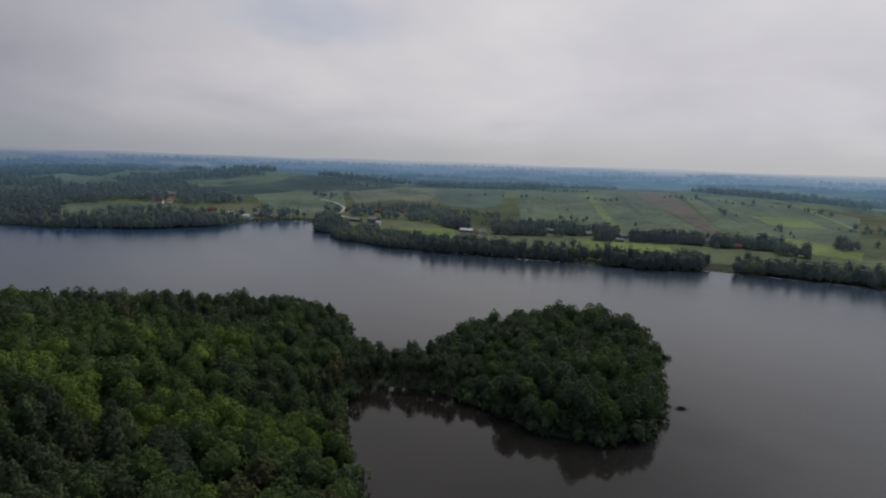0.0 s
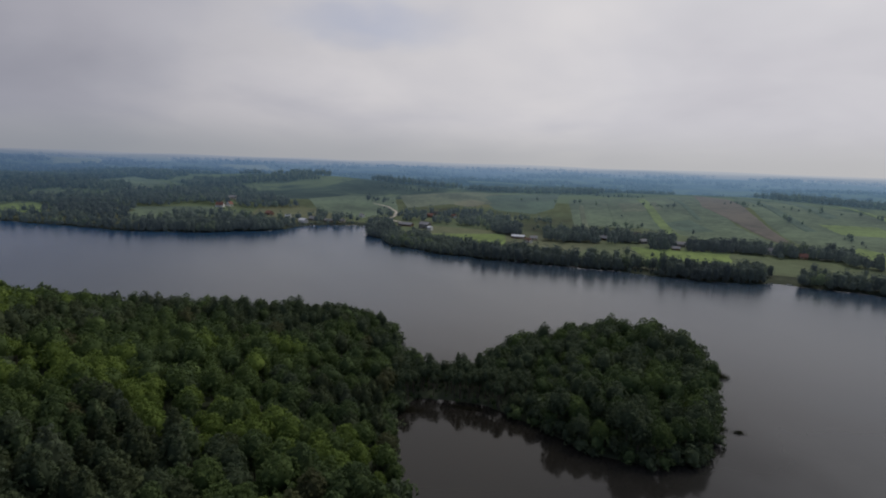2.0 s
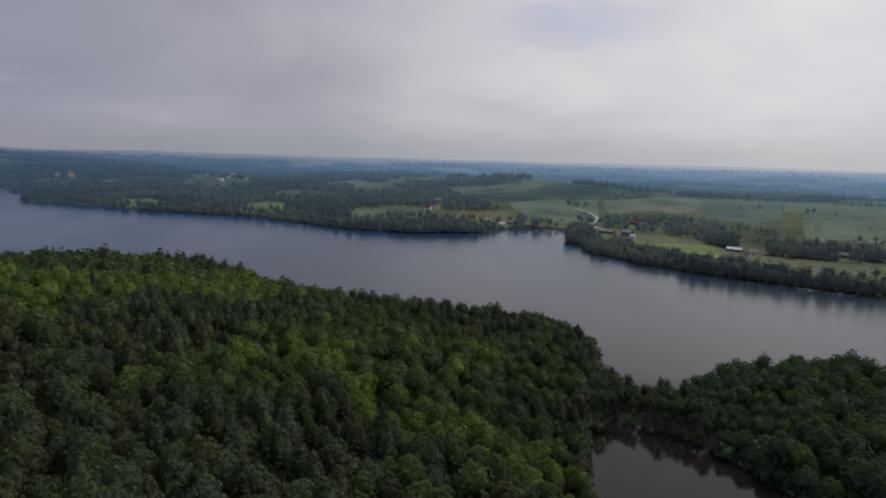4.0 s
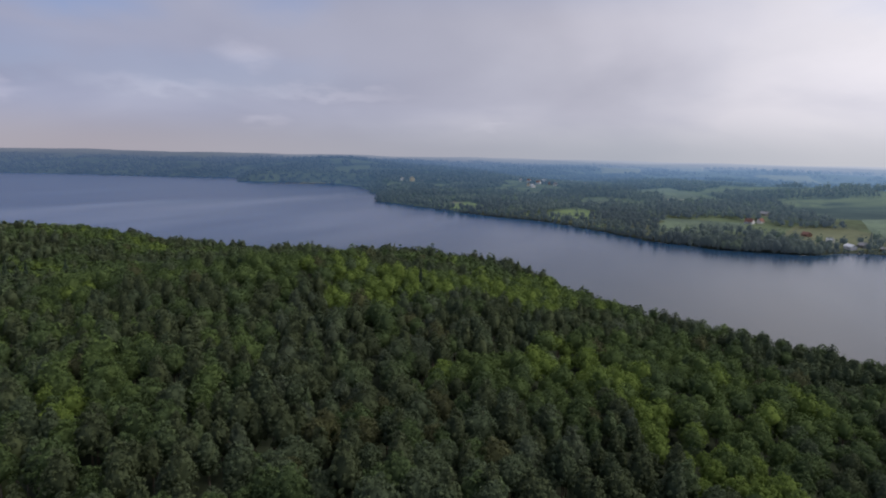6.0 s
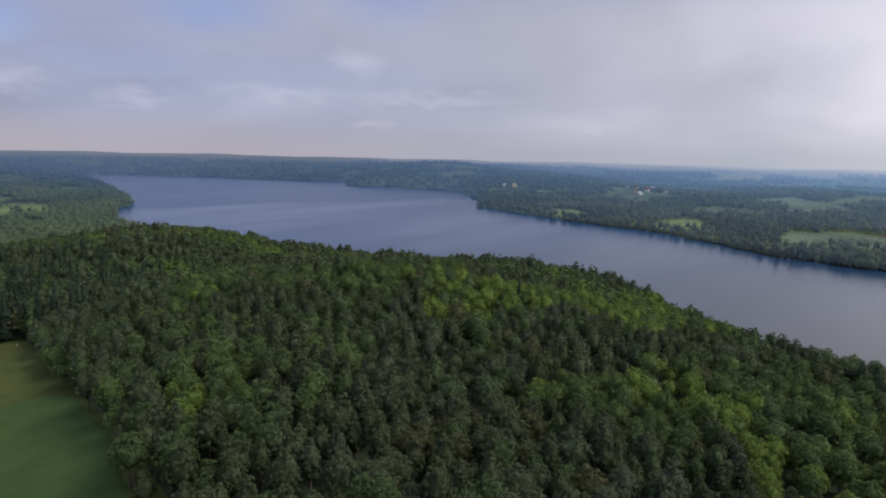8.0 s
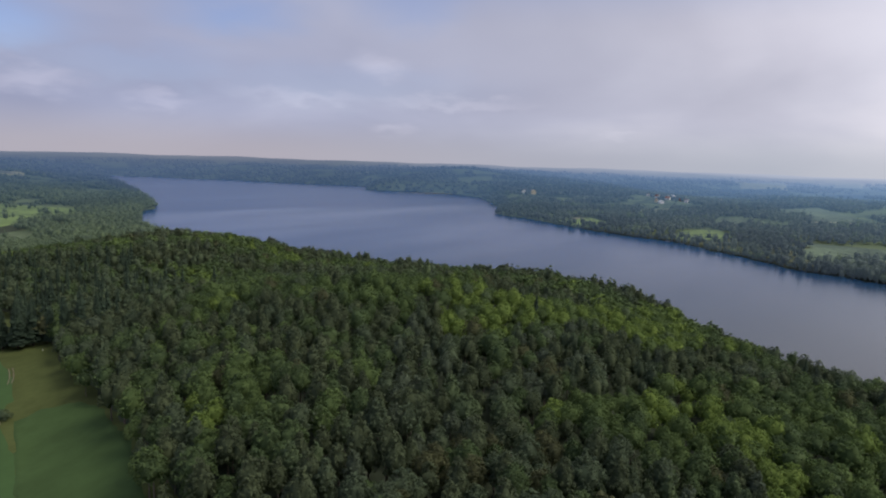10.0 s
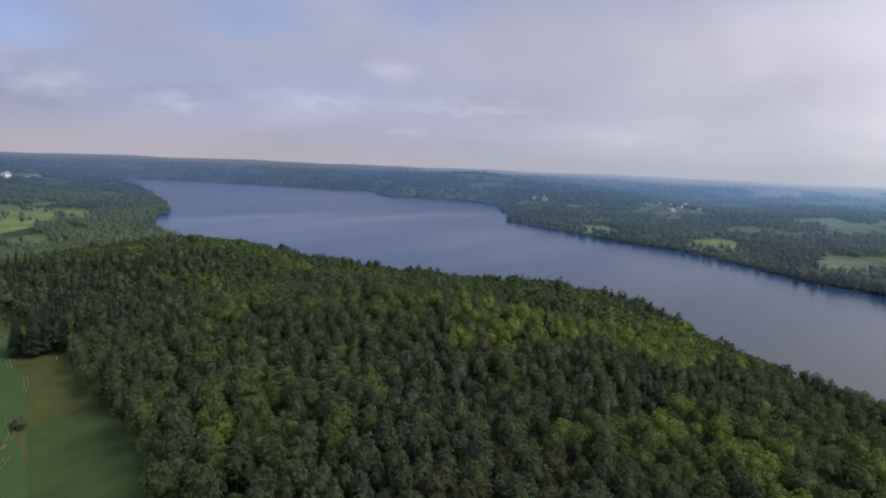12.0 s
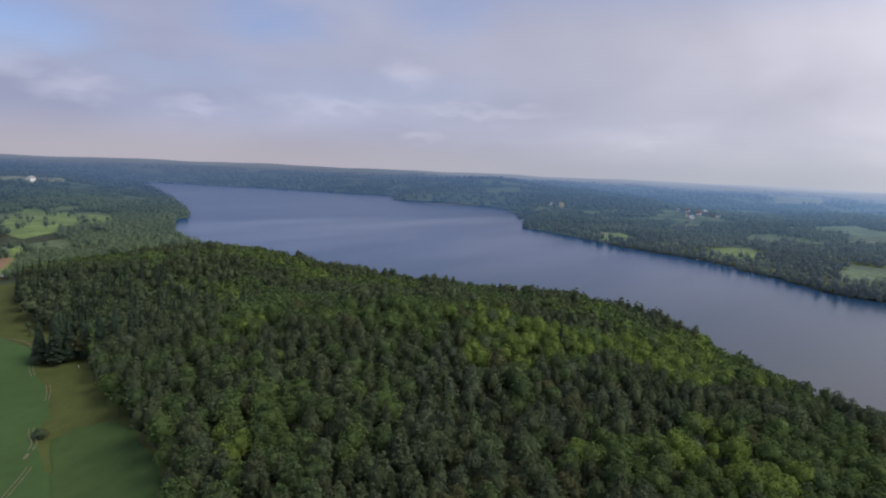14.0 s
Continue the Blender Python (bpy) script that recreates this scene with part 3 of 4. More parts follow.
U = rng.uniform
FINE = {"round": shapes(9, lambda: broadleaf(U(14, 19), U(8.5, 11.5), 64, 1250, 0.36, core=LUMP)), "tall": shapes(6, lambda: broadleaf(U(17, 22), U(6.5, 9), 56, 1100, 0.34, 0.22, 0.35, core=LUMP, hang=0.9)),
        "spruce": shapes(3, lambda: conifer(U(21, 26), U(7.5, 9.5), 20, 16))}
MID = {"round": shapes(8, lambda: broadleaf(U(14, 19), U(8.5, 11.5), 40, 370, 0.53, limbs=0, sides=4)), "tall": shapes(6, lambda: broadleaf(U(17, 22), U(6.5, 9), 36, 320, 0.48, 0.22, 0.35, hang=0.9, limbs=0, sides=4)),
       "spruce": shapes(3, lambda: conifer(U(20, 25), U(6.5, 8.5), 15, 11, 4))}
COARSE = {"round": shapes(7, lambda: broadleaf(U(14, 18), U(8.5, 11.5), 18, 112, 1.0, limbs=0, sides=3)), "tall": shapes(5, lambda: broadleaf(U(17, 21), U(6.8, 9), 16, 96, 0.9, 0.22, 0.35, hang=0.7, limbs=0, sides=3)),
          "spruce": shapes(3, lambda: conifer(U(19, 23), U(6, 7), 10, 7, 3))}
LEAF_SLOTS = ["maple", "linden", "aspen", "birch", "bright", "brown", "grey", "dark", "spruce"]
WOOD_MATS = [BARK] + [LEAF[k] for k in LEAF_SLOTS]


def inside(x, y, corners):
    hit, p = np.zeros(np.shape(x), bool), np.array(corners, float)
    for (ax, ay), (bx, by) in zip(p, np.roll(p, -1, 0)):
        hit ^= ((ay > y) != (by > y)) & (x < (bx - ax) * (y - ay) / (by - ay + 1e-12) + ax)
    return hit


# belts of young yellow-green maples on the slopes: two ends and half-width
BRIGHT = [(-256, -46, -160, 50, 13), (-289, -160, -345, -95, 22), (-242, -150, -300, -98, 13), (-325, -80, -440, -92, 22), (-232, -53, -252, -20, 12), (-410, -470, -385, -440, 16)]


# dull oaks and aspens on the near shoulder, and a grey belt of aspens below the crest
OAKS = [(-185, -60), (-120, -28), (-40, -20), (-30, -110), (-110, -105), (-170, -92)]
ASPENS = [(-240, -128), (-303, -107), (-298, -70), (-259, -57), (-226, -68), (-193, -88)]


def stand(x, y):
    """Kind of tree and leaf slot that grow at each place of the near wood."""
    a, b = ridges(x, y, 30), ridges(x + 300, y - 120, 17)
    # duller aspens on the south shoulder, fresher maples on the north slope
    a = a - 0.55 * np.exp(-((x + 118) ** 2 + (y + 100) ** 2) / 4200) + 0.45 * np.exp(-((x + 245) ** 2 + (y - 10) ** 2) / 4500)
    light = np.full(len(x), 9.0)
    for ax, ay, bx, by, w in BRIGHT:
        u = np.clip(((x - ax) * (bx - ax) + (y - ay) * (by - ay)) / ((bx - ax) ** 2 + (by - ay) ** 2), 0, 1)
        light = np.minimum(light, np.hypot(x - ax - u * (bx - ax), y - ay - u * (by - ay)) / w)
    out, dull, oaks = [], inside(x + 5 * a, y + 5 * b, ASPENS), inside(x + 6 * a, y + 6 * b, OAKS)
    for px, py, u, v, l, k, grey, oak in zip(x, y, a, b, light, rng.uniform(0, 1, len(x)), dull, oaks):
        grove = ((px + 195) / 72) ** 2 + ((py + 490) / 135) ** 2 < 1 + 0.3 * v
        dark = grove or ((px + 335) / 36) ** 2 + ((py - 75) / 50) ** 2 < 1
        if grove and k < 0.26 or k > 0.998:
            out.append(("spruce", "spruce"))
        elif dark or (px < -200 and 95 < py < 150):
            out.append(("tall" if k < 0.55 else "round", "dark" if k < 0.68 else "linden" if k < 0.88 else "aspen"))
        elif grey and k < 0.85:
            out.append(("tall" if k < 0.6 else "round", "aspen" if k < 0.5 else "dark" if k < 0.58 else "grey" if k < 0.75 else "linden"))
        elif oak and k < 0.9:
            out.append(("round" if k > 0.3 else "tall", "aspen" if k < 0.3 else "brown" if k < 0.45 else "dark" if k < 0.68 else "linden"))
        elif l < 1 + 0.35 * v:
            out.append(("round", "bright" if k < (0.5 if px < -300 else 0.7) else "maple" if k < 0.93 else "birch"))
        elif -300 < py < -130 and px > -128 + 0.42 * (py + 150) - 45 and u < 0.3:
            out.append(("tall" if k < 0.55 else "round", "aspen" if k < 0.4 else "dark" if k < 0.62 else "linden" if k < 0.85 else "maple"))
        elif py > 130:
            out.append(("round", "dark" if k < 0.45 else "linden" if k < 0.8 else "maple"))
        elif u > 0.2:
            out.append(("round", "bright" if k < 0.08 else "maple" if k < 0.6 else "linden" if k < 0.95 else "brown"))
        elif u > -0.25:
            out.append(("round", "linden" if k < 0.5 else "maple" if k < 0.64 else "brown" if k < 0.68 else "aspen" if k < 0.88 else "dark"))
        else:
            out.append(("tall" if v > -0.3 else "round", "aspen" if k < 0.55 else "grey" if k < 0.68 else "birch" if k < 0.84 else "dark"))
    return out


def plant_near_wood():
    x, y = scatter(-560, 10, -670, 270, 7.1, near_wood)
    z, sd, kinds = land(x, y), shore_distance(x, y), stand(x, y)
    r = np.hypot(x, y)
    rows = []
    for i, (shape, leaf) in enumerate(kinds):
        # lower trees on the neck, the spur and the near end of the head
        low = np.interp(y[i], [50, 75, 105, 132, 150, 180, 215, 240], [0.9, 0.82, 0.8, 0.64, 0.74, 0.82, 0.88, 0.97]) if x[i] < -175 else 1
        low *= np.interp(y[i], [-520, -450, -340, -270, -215, -135, -90], [1, 0.86, 0.86, 1, 1.2, 1.18, 1]) if x[i] < -390 else 1
        size = rng.uniform(0.70, 1.14) * low * min(1, (0.85 if y[i] > 125 else 0.62) + sd[i] / 40) * (1.25 if shape == "spruce" and y[i] < -330 else 1)
        rows.append((r[i], shape, leaf, x[i], y[i], z[i], size, rng.uniform(0, 6.28)))
    rows.sort(key=lambda q: q[0])
    seen = [q for q in rows if 0 < math.degrees(math.atan2(-q[3], q[4])) < 175]
    single = [q for q in seen if q[0] < 330][:200]
    rest = [q for q in seen if q[0] > single[-1][0]]
    fine, mid, far = [], [], []
    for rr, shape, leaf, px, py, pz, size, turn in rest:
        book, where = (FINE, fine) if rr < 230 else (MID, mid) if rr < 390 else (COARSE, far)
        pick = book[shape]
        where.append((pick[int(rng.integers(len(pick)))], px, py, pz - 0.2, size, turn, 1 + LEAF_SLOTS.index(leaf)))
    for part, words in ((fine, "dense leafy mixed wood on the slope of the hill"), (mid, "green mixed wood over the crest of the hill"), (far, "wooded back of the hill above the lake")):
        mass("forest", part, WOOD_MATS, words)
    # the trees that stand nearest, each on its own
    words = {"maple": "round green maple with a dense crown", "linden": "deep green linden with a full crown", "aspen": "slender grey green aspen",
             "birch": "light green birch with a loose crown", "bright": "young yellow green maple", "brown": "bronze green oak with a broad crown",
             "grey": "pale grey green willow", "dark": "dark green alder", "spruce": "dark pointed spruce"}
    made = {}
    for rr, shape, leaf, px, py, pz, size, turn in single:
        which = int(rng.integers(len(FINE[shape])))
        m = pose(px, py, pz - 0.2, 0, 0, math.degrees(turn)) @ Matrix.Scale(size, 4)
        if (shape, leaf, which) not in made:
            v, f, slot = FINE[shape][which]
            tree = new("tree")
            for part_name, k, mat in (("trunk", 0, BARK), ("crown", 1, LEAF[leaf])):
                used, back = np.unique(f[slot == k], return_inverse=True)
                ob = new(part_name, sheet(part_name, v[used], back.reshape(-1, 3), [mat]))
                ob.parent = tree
            tagged(tree, words[leaf] + " standing in the wood", "tree", "trees of the wood")
            tree.matrix_basis = m
            made[(shape, leaf, which)] = tree
        else:
            t = copy_thing(made[(shape, leaf, which)], Matrix.Identity(4))
            t.matrix_basis = m


plant_near_wood()


def plant_banks():
    # willow and alder scrub that hangs over the near waterline
    scrub = [broadleaf(U(4.5, 7.5), U(5, 7.5), 10, 84, 0.6, 0.0, limbs=0, sides=3) for _ in range(6)]

    def edge(x, y):
        sd = shore_distance(x, y)
        return ~(neck(x, y) & ((x * 7.13 + y * 3.71) % 1 < 0.1)) & (sd > -1.6) & (sd < np.where(y > 66, 26, 5.5)) & (np.hypot(x, y) < 430)
    x, y = scatter(-430, -40, 20, 275, 4.2, edge)
    rows = [(scrub[int(rng.integers(6))], px, py, pz - 0.5, rng.uniform(0.7, 1.15) * (0.36 if low else 1), rng.uniform(0, 6.28), 1 + LEAF_SLOTS.index("dark" if rng.uniform() < 0.6 else "linden")) for px, py, pz, low in zip(x, y, land(x, y), neck(x, y))]
    mass("shore_scrub", rows, WOOD_MATS, "dark alder and willow scrub hanging over the waterline", "shrubs")


plant_banks()

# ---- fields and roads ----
# far=True puts haze into the colour and emission of fields across the lake
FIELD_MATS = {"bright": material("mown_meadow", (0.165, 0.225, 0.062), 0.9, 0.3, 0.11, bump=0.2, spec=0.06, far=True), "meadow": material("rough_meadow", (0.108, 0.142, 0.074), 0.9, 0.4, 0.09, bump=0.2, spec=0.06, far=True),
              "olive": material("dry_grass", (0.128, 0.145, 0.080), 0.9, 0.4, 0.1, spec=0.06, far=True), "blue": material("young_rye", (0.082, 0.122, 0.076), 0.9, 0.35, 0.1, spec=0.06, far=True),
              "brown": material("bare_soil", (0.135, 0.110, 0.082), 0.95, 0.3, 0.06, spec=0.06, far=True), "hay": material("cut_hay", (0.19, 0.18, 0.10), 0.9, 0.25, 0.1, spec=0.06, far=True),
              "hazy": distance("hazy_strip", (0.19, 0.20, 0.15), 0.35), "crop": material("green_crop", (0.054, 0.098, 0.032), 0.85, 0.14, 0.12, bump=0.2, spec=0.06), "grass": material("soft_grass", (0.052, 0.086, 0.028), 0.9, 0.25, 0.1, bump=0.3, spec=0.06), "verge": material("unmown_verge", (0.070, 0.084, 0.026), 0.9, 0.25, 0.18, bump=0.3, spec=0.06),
              "soil": material("sandy_soil", (0.23, 0.155, 0.095), 0.95, 0.2, 0.15, spec=0.06), "sand": material("sandy_track", (0.17, 0.142, 0.095), 0.95, 0.2, 0.6, spec=0.06), "road": material("gravel_road", (0.46, 0.43, 0.36), 0.95, 0.15, 0.3, spec=0.06)}


def outline(corners, step):
    p, out = np.array(corners, float), []
    for a, b in zip(p, np.roll(p, -1, 0)):
        n = max(1, int(np.hypot(*(b - a)) / step))
        out += [a + (b - a) * k / n for k in range(n)]
    return np.array(out)


FIELDS = []


def field(corners, kind, label, lift=0.55, step=14.0, name="field", rough=0.7):
    """A tilled or mown piece of land draped over the ground."""
    rim = outline(corners, step)
    mid = rim.mean(0)
    rings = max(3, int(np.abs(rim - mid).max() / step))
    k = (np.arange(rings + 1) / rings)[:, None, None]
    p = mid + (rim - mid) * k
    far = np.hypot(*(rim - mid).T)[:, None]
    p[1:-1] += (rim - mid) / far * rng.normal(0, 0.4, (rings - 1, len(rim), 1)) * k[1:-1]
    p[-1] += (rim - mid) / far * rng.normal(0, rough, far.shape)
    x, y = p[..., 0].ravel(), p[..., 1].ravel()
    v = np.stack([x, y, land(x, y) + lift], -1)
    v[-len(rim):, 2] -= lift - 0.1
    ob = new(name, sheet(name, v, grid_faces(rings + 1, len(rim), wrap=True)[:, ::-1], [FIELD_MATS[kind]], smooth=True))
    FIELDS.append(corners)
    return tagged(ob, label, "field", kind="structure")


def way(points, width, kind, label, lift=0.75, name="road"):
    """A strip of road or a wheel rut along points."""
    p = np.array(points, float)
    d = np.concatenate([[0], np.cumsum(np.hypot(*np.diff(p, axis=0).T))])
    s = np.linspace(0, d[-1], max(3, int(d[-1] / 3)))
    q = np.stack([np.interp(s, d, p[:, 0]), np.interp(s, d, p[:, 1])], -1)
    for _ in range(3):
        q[1:-1] = (q[:-2] + 2 * q[1:-1] + q[2:]) / 4
    t = np.gradient(q, axis=0)
    n = np.stack([-t[:, 1], t[:, 0]], -1) / np.hypot(*t.T)[:, None]
    wide = width * (0.75 + 0.25 * np.sin(s * 0.7))[:, None] / 2
    e = np.stack([q - n * wide, q + n * wide], 1).reshape(-1, 2)
    z = np.repeat(land(q[:, 0], q[:, 1]) + lift, 2)
    ob = new(name, sheet(name, np.c_[e, z], grid_faces(len(q), 2)[:, ::-1], [FIELD_MATS[kind]], smooth=True))
    return tagged(ob, label, "road", kind="structure")


# across the lake
field([(-717, 323), (-690, 430), (-600, 375), (-606, 352), (-646, 300)], "bright", "bright green mown meadow beside the farm")
field([(-1127, 262), (-1139, 340), (-1100, 427), (-951, 376), (-902, 292), (-994, 249)], "meadow", "light green sloping meadow above the village")
field([(-1106, 439), (-1116, 619), (-1036, 679), (-956, 608), (-1000, 496), (-987, 407)], "olive", "dry olive grassland on the slope")
field([(-1051, 594), (-1097, 824), (-887, 655), (-857, 591), (-918, 549)], "blue", "blue green rye field on the rise", 0.75)
field([(-936, 1059), (-814, 1013), (-524, 773), (-412, 673), (-459, 702), (-626, 810), (-750, 871)], "brown", "bare reddish brown ploughed strip", 0.9)
field([(-954, 738), (-897, 1006), (-615, 796), (-461, 699), (-507, 659), (-667, 668), (-735, 582)], "meadow", "wide green pasture sloping to the lake")
field([(-812, 1027), (-612, 1017), (-451, 1012), (-316, 721), (-407, 685), (-522, 776)], "meadow", "green sloping fields above the shore", 0.6)
field([(-548, 520), (-479, 613), (-423, 544), (-466, 470)], "bright", "green meadow strip behind the shore trees")
field([(-560, 889), (-494, 945), (-430, 896), (-491, 845)], "bright", "bright green grass strip on the slope", 0.95)
field([(-400, 690), (-440, 790), (-330, 760), (-300, 690)], "bright", "yellow green grass above the shore trees", 1.0)
field([(-880, 750), (-840, 860), (-760, 800), (-790, 720)], "olive", "pale olive grass on the pasture", 0.95)
field([(-700, 700), (-690, 780), (-590, 730), (-610, 690)], "blue", "dull green grass in a hollow", 0.95)
field([(-1010, 500), (-1030, 560), (-985, 580), (-960, 520)], "hay", "pale cut hay on the slope", 0.9)
field([(-1136, -207), (-1147, -176), (-1081, -140), (-1023, -154), (-1063, -193)], "bright", "small bright meadow above the jetty")
field([(-1070, -60), (-1055, 68), (-1049, 91), (-957, 80), (-949, 20)], "meadow", "green meadow behind the shore belt")
field([(-1208, -481), (-1207, -428), (-1146, -383), (-1105, -395), (-1150, -455)], "hay", "pale grassy clearing above the shore")
field([(-1590, -126), (-1680, -46), (-1454, 27), (-1367, -13), (-1401, -91)], "meadow", "dull green field on a knoll", 1.0)
# narrow strips of different crops, side by side along the slope
for i, off in enumerate((62, 121, 178, 243, -74, -139, -201)):
    along, across = np.array((0.805, -0.593)), np.array((-0.593, -0.805))
    a, b, wide = 70 + 57 * (i * 5 % 4), 380 + 43 * (i * 3 % 5), 9 + 7 * (i % 3)
    at = np.array((-936.0, 1059.0)) + across * off
    kind, words = (("blue", "narrow blue green strip of rye"), ("olive", "narrow strip of dry grass"), ("bright", "narrow light green strip of meadow"), ("blue", "narrow dull green strip of crop"), ("meadow", "narrow green strip of pasture"))[i * 2 % 5]
    field([tuple(at + along * a), tuple(at + along * b), tuple(at + along * b + across * wide), tuple(at + along * a + across * wide)], kind, words, 1.15 + 0.03 * i)
# round the near wood
field([(-72, -60), (-97, -160), (-113, -211), (-130, -276), (-142, -323), (-155, -360), (-166, -400), (-164, -480), (-180, -560), (-215, -640), (60, -700), (200, -300), (120, -40)], "verge", "olive rough grass along the edge of the wood", 0.3, 6)
field([(-50, -150), (-88, -252), (-97, -296), (-110, -315), (-121, -343), (-127, -380), (-142, -425), (-135, -478), (-120, -560), (60, -690), (190, -300), (60, -120)], "crop", "smooth green crop field beside the track", 0.6, 6, rough=0.5)
field([(-84, -150), (-110, -213), (-124, -262), (-124, -282), (-112, -293), (-100, -290), (-92, -268), (-80, -236), (-48, -150)], "grass", "green grass along the edge of the wood", 0.75, 5, rough=1.2)
field([(-458, -1404), (-569, -1248), (-520, -1140), (-474, -1051), (-384, -1046), (-319, -984), (-330, -1130), (-400, -1290)], "bright", "wide green meadow dotted with trees among the woods")
field([(-407, -1006), (-436, -977), (-402, -906), (-378, -931)], "bright", "small green clearing")
field([(-294, -909), (-312, -868), (-272, -775), (-210, -680), (-150, -690), (-215, -820)], "bright", "green grass behind the spruces")
field([(-238, -842), (-258, -812), (-222, -735), (-188, -706), (-196, -760)], "soil", "bare sandy soil beside the meadow", 0.9)
field([(-1105, -439), (-1166, -464), (-1220, -441), (-1158, -378), (-1098, -363), (-1079, -399)], "bright", "light green clearing above the far shore", 0.9)
field([(-1024, -223), (-1103, -232), (-1141, -204), (-1086, -153), (-1017, -148)], "bright", "light green meadow above the far jetty", 0.8)
field([(-915, -41), (-1006, -37), (-1055, -2), (-1035, 26), (-928, 25), (-901, -12)], "meadow", "open green meadow on the far shore", 0.8)
field([(-1226, -201), (-1326, -207), (-1343, -167), (-1275, -136), (-1207, -149)], "meadow", "dull green field among the far woods", 1.2)
field([(-1277, -51), (-1432, -40), (-1494, 5), (-1404, 27), (-1288, 27), (-1259, -15)], "meadow", "long green field among the far woods", 1.3)
field([(-1366, -390), (-1461, -392), (-1463, -328), (-1379, -320)], "olive", "olive field among the far woods", 1.4)
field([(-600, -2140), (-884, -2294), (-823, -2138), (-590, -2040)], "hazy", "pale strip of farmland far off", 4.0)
# pale streaks far off, laid as sheets with haze painted in
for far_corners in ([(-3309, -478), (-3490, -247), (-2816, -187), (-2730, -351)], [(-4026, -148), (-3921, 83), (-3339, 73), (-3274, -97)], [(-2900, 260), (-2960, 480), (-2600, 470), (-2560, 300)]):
    field(far_corners, "hazy", "pale strip laid over the far land", 9.0, 40)
way([(-1043, 362), (-1003, 376), (-946, 370), (-895, 346), (-872, 325)], 6, "road", "pale gravel road winding up from the village", 1.6)
way([(-885, 318), (-868, 330), (-846, 336)], 16, "road", "pale gravel yard by the shore", 1.2, "pavement")
way([(-399, 655), (-388, 672), (-377, 690)], 4, "road", "pale straight lane above the shore trees", 2.0)
way([(-1300, -60), (-1330, 0), (-1320, 60)], 7, "road", "pale lane between far fields", 2.2)

# ---- woods of the far shore ----
# stands and hedges north of the lake: centre, half-widths, turn in degrees
COPSES = [(-845, 470, 62, 40, 20), (-765, 440, 60, 26, 25), (-800, 545, 45, 22, 30), (-522, 552, 28, 18, 40), (-484, 614, 42, 14, 52), (-598, 556, 62, 26, 40),
          (-580, 878, 38, 7, -10), (-450, 808, 48, 9, -40), (-351, 762, 14, 12, 0), (-930, 690, 90, 6, 40), (-1070, 376, 34, 22, 60), (-905, 250, 22, 10, 70),
          (-430, 652, 60, 16, 38)]
COPSES += [(-780, 818, 40, 7, 20), (-1160, 480, 60, 20, 60), (-700, 940, 60, 9, 25), (-620, 960, 70, 10, 10), (-520, 985, 60, 10, 0),
          (-680, 640, 30, 12, 30), (-960, 860, 60, 12, 50), (-380, 905, 60, 16, 0), (-290, 840, 60, 30, 20), (-840, 380, 46, 22, 30), (-895, 400, 40, 18, 40),
          (-650, 520, 40, 14, 45)]
COPSES += [(-522, 556, 26, 14, 45), (-492, 588, 26, 11, 45), (-612, 470, 30, 12, 60), (-582, 506, 20, 10, 45), (-690, 432, 26, 12, 20), (-355, 660, 22, 9, 0), (-700, 500, 26, 16, 30), (-900, 340, 22, 10, 30)]


YARDS = []


def cleared(x, y):
    """True in the yards round houses and on the open ground between them and the lake."""
    hit, inland = np.zeros(np.shape(x), bool), shore_distance(x, y) > 30
    for cx, cy, reach in YARDS:
        d = math.hypot(cx, cy)
        along, across = -((x - cx) * cx + (y - cy) * cy) / d, ((x - cx) * cy - (y - cy) * cx) / d
        hit |= (np.hypot(x - cx, y - cy) < reach) | ((along > 0) & (along < reach * np.where(inland, 7.0, 2.2)) & (np.abs(across) < reach * 0.6))
    return hit


def far_wood(x, y):
    """Where trees stand beyond the lake and to the south: shore belts, hedges and woods."""
    sd, r = shore_distance(x, y), np.hypot(x, y)
    wood = ridges(x + 200, y + 700, 120) + 0.6 * ridges(x, y - 300, 50)
    north = (y > 0.25 * x + 480) & (r < 1350)
    beach = ((x + 414) ** 2 + (y - 412) ** 2 < 22 ** 2) | ((x + 345) ** 2 + (y - 515) ** 2 < 16 ** 2) | ((x + 880) ** 2 + (y - 205) ** 2 < 24 ** 2) | ((x + 862) ** 2 + (y - 262) ** 2 < 22 ** 2)
    # a thin row of trees where the bright meadow comes down to the lake
    thin_row = (x > -735) & (x < -560) & (y > 230) & (y < 345)
    belt = (sd > 0.4) & (sd < np.where(thin_row, 13, np.where(north, 27, 44)) + np.where(thin_row, 3, 11) * ridges(x, y, 30)) & ~beach
    copse = np.zeros(np.shape(x), bool)
    for cx, cy, sx, sy, turn in COPSES:
        c, s = math.cos(radians(turn)), math.sin(radians(turn))
        copse |= (((x - cx) * c + (y - cy) * s) / sx) ** 2 + ((-(x - cx) * s + (y - cy) * c) / sy) ** 2 < 1 + 0.4 * ridges(x, y, 14)
    open_land = np.zeros(np.shape(x), bool)
    for corners in FIELDS:
        open_land |= inside(x, y, corners)
    dense = np.where(y > 0.25 * x + 480, 0.25, np.where(r > 1950, -0.3, -0.42))
    dotted = open_land & (y < -700) & (x > -700) & (((x * 3.117 + y * 5.731) % 1.0) < 0.16) & (ridges(x, y, 22) > -0.1)
    thin = ((x * 12.9898 + y * 78.233) % 1.0) < 0.004
    return (sd > 0.4) & ~cleared(x, y) & (dotted | (belt | copse | (thin & north & (r < 1000)) | (~north & (wood > dense))) & ~(open_land & ~copse & ~belt) & ~(open_land & (sd > 30) & ~copse))


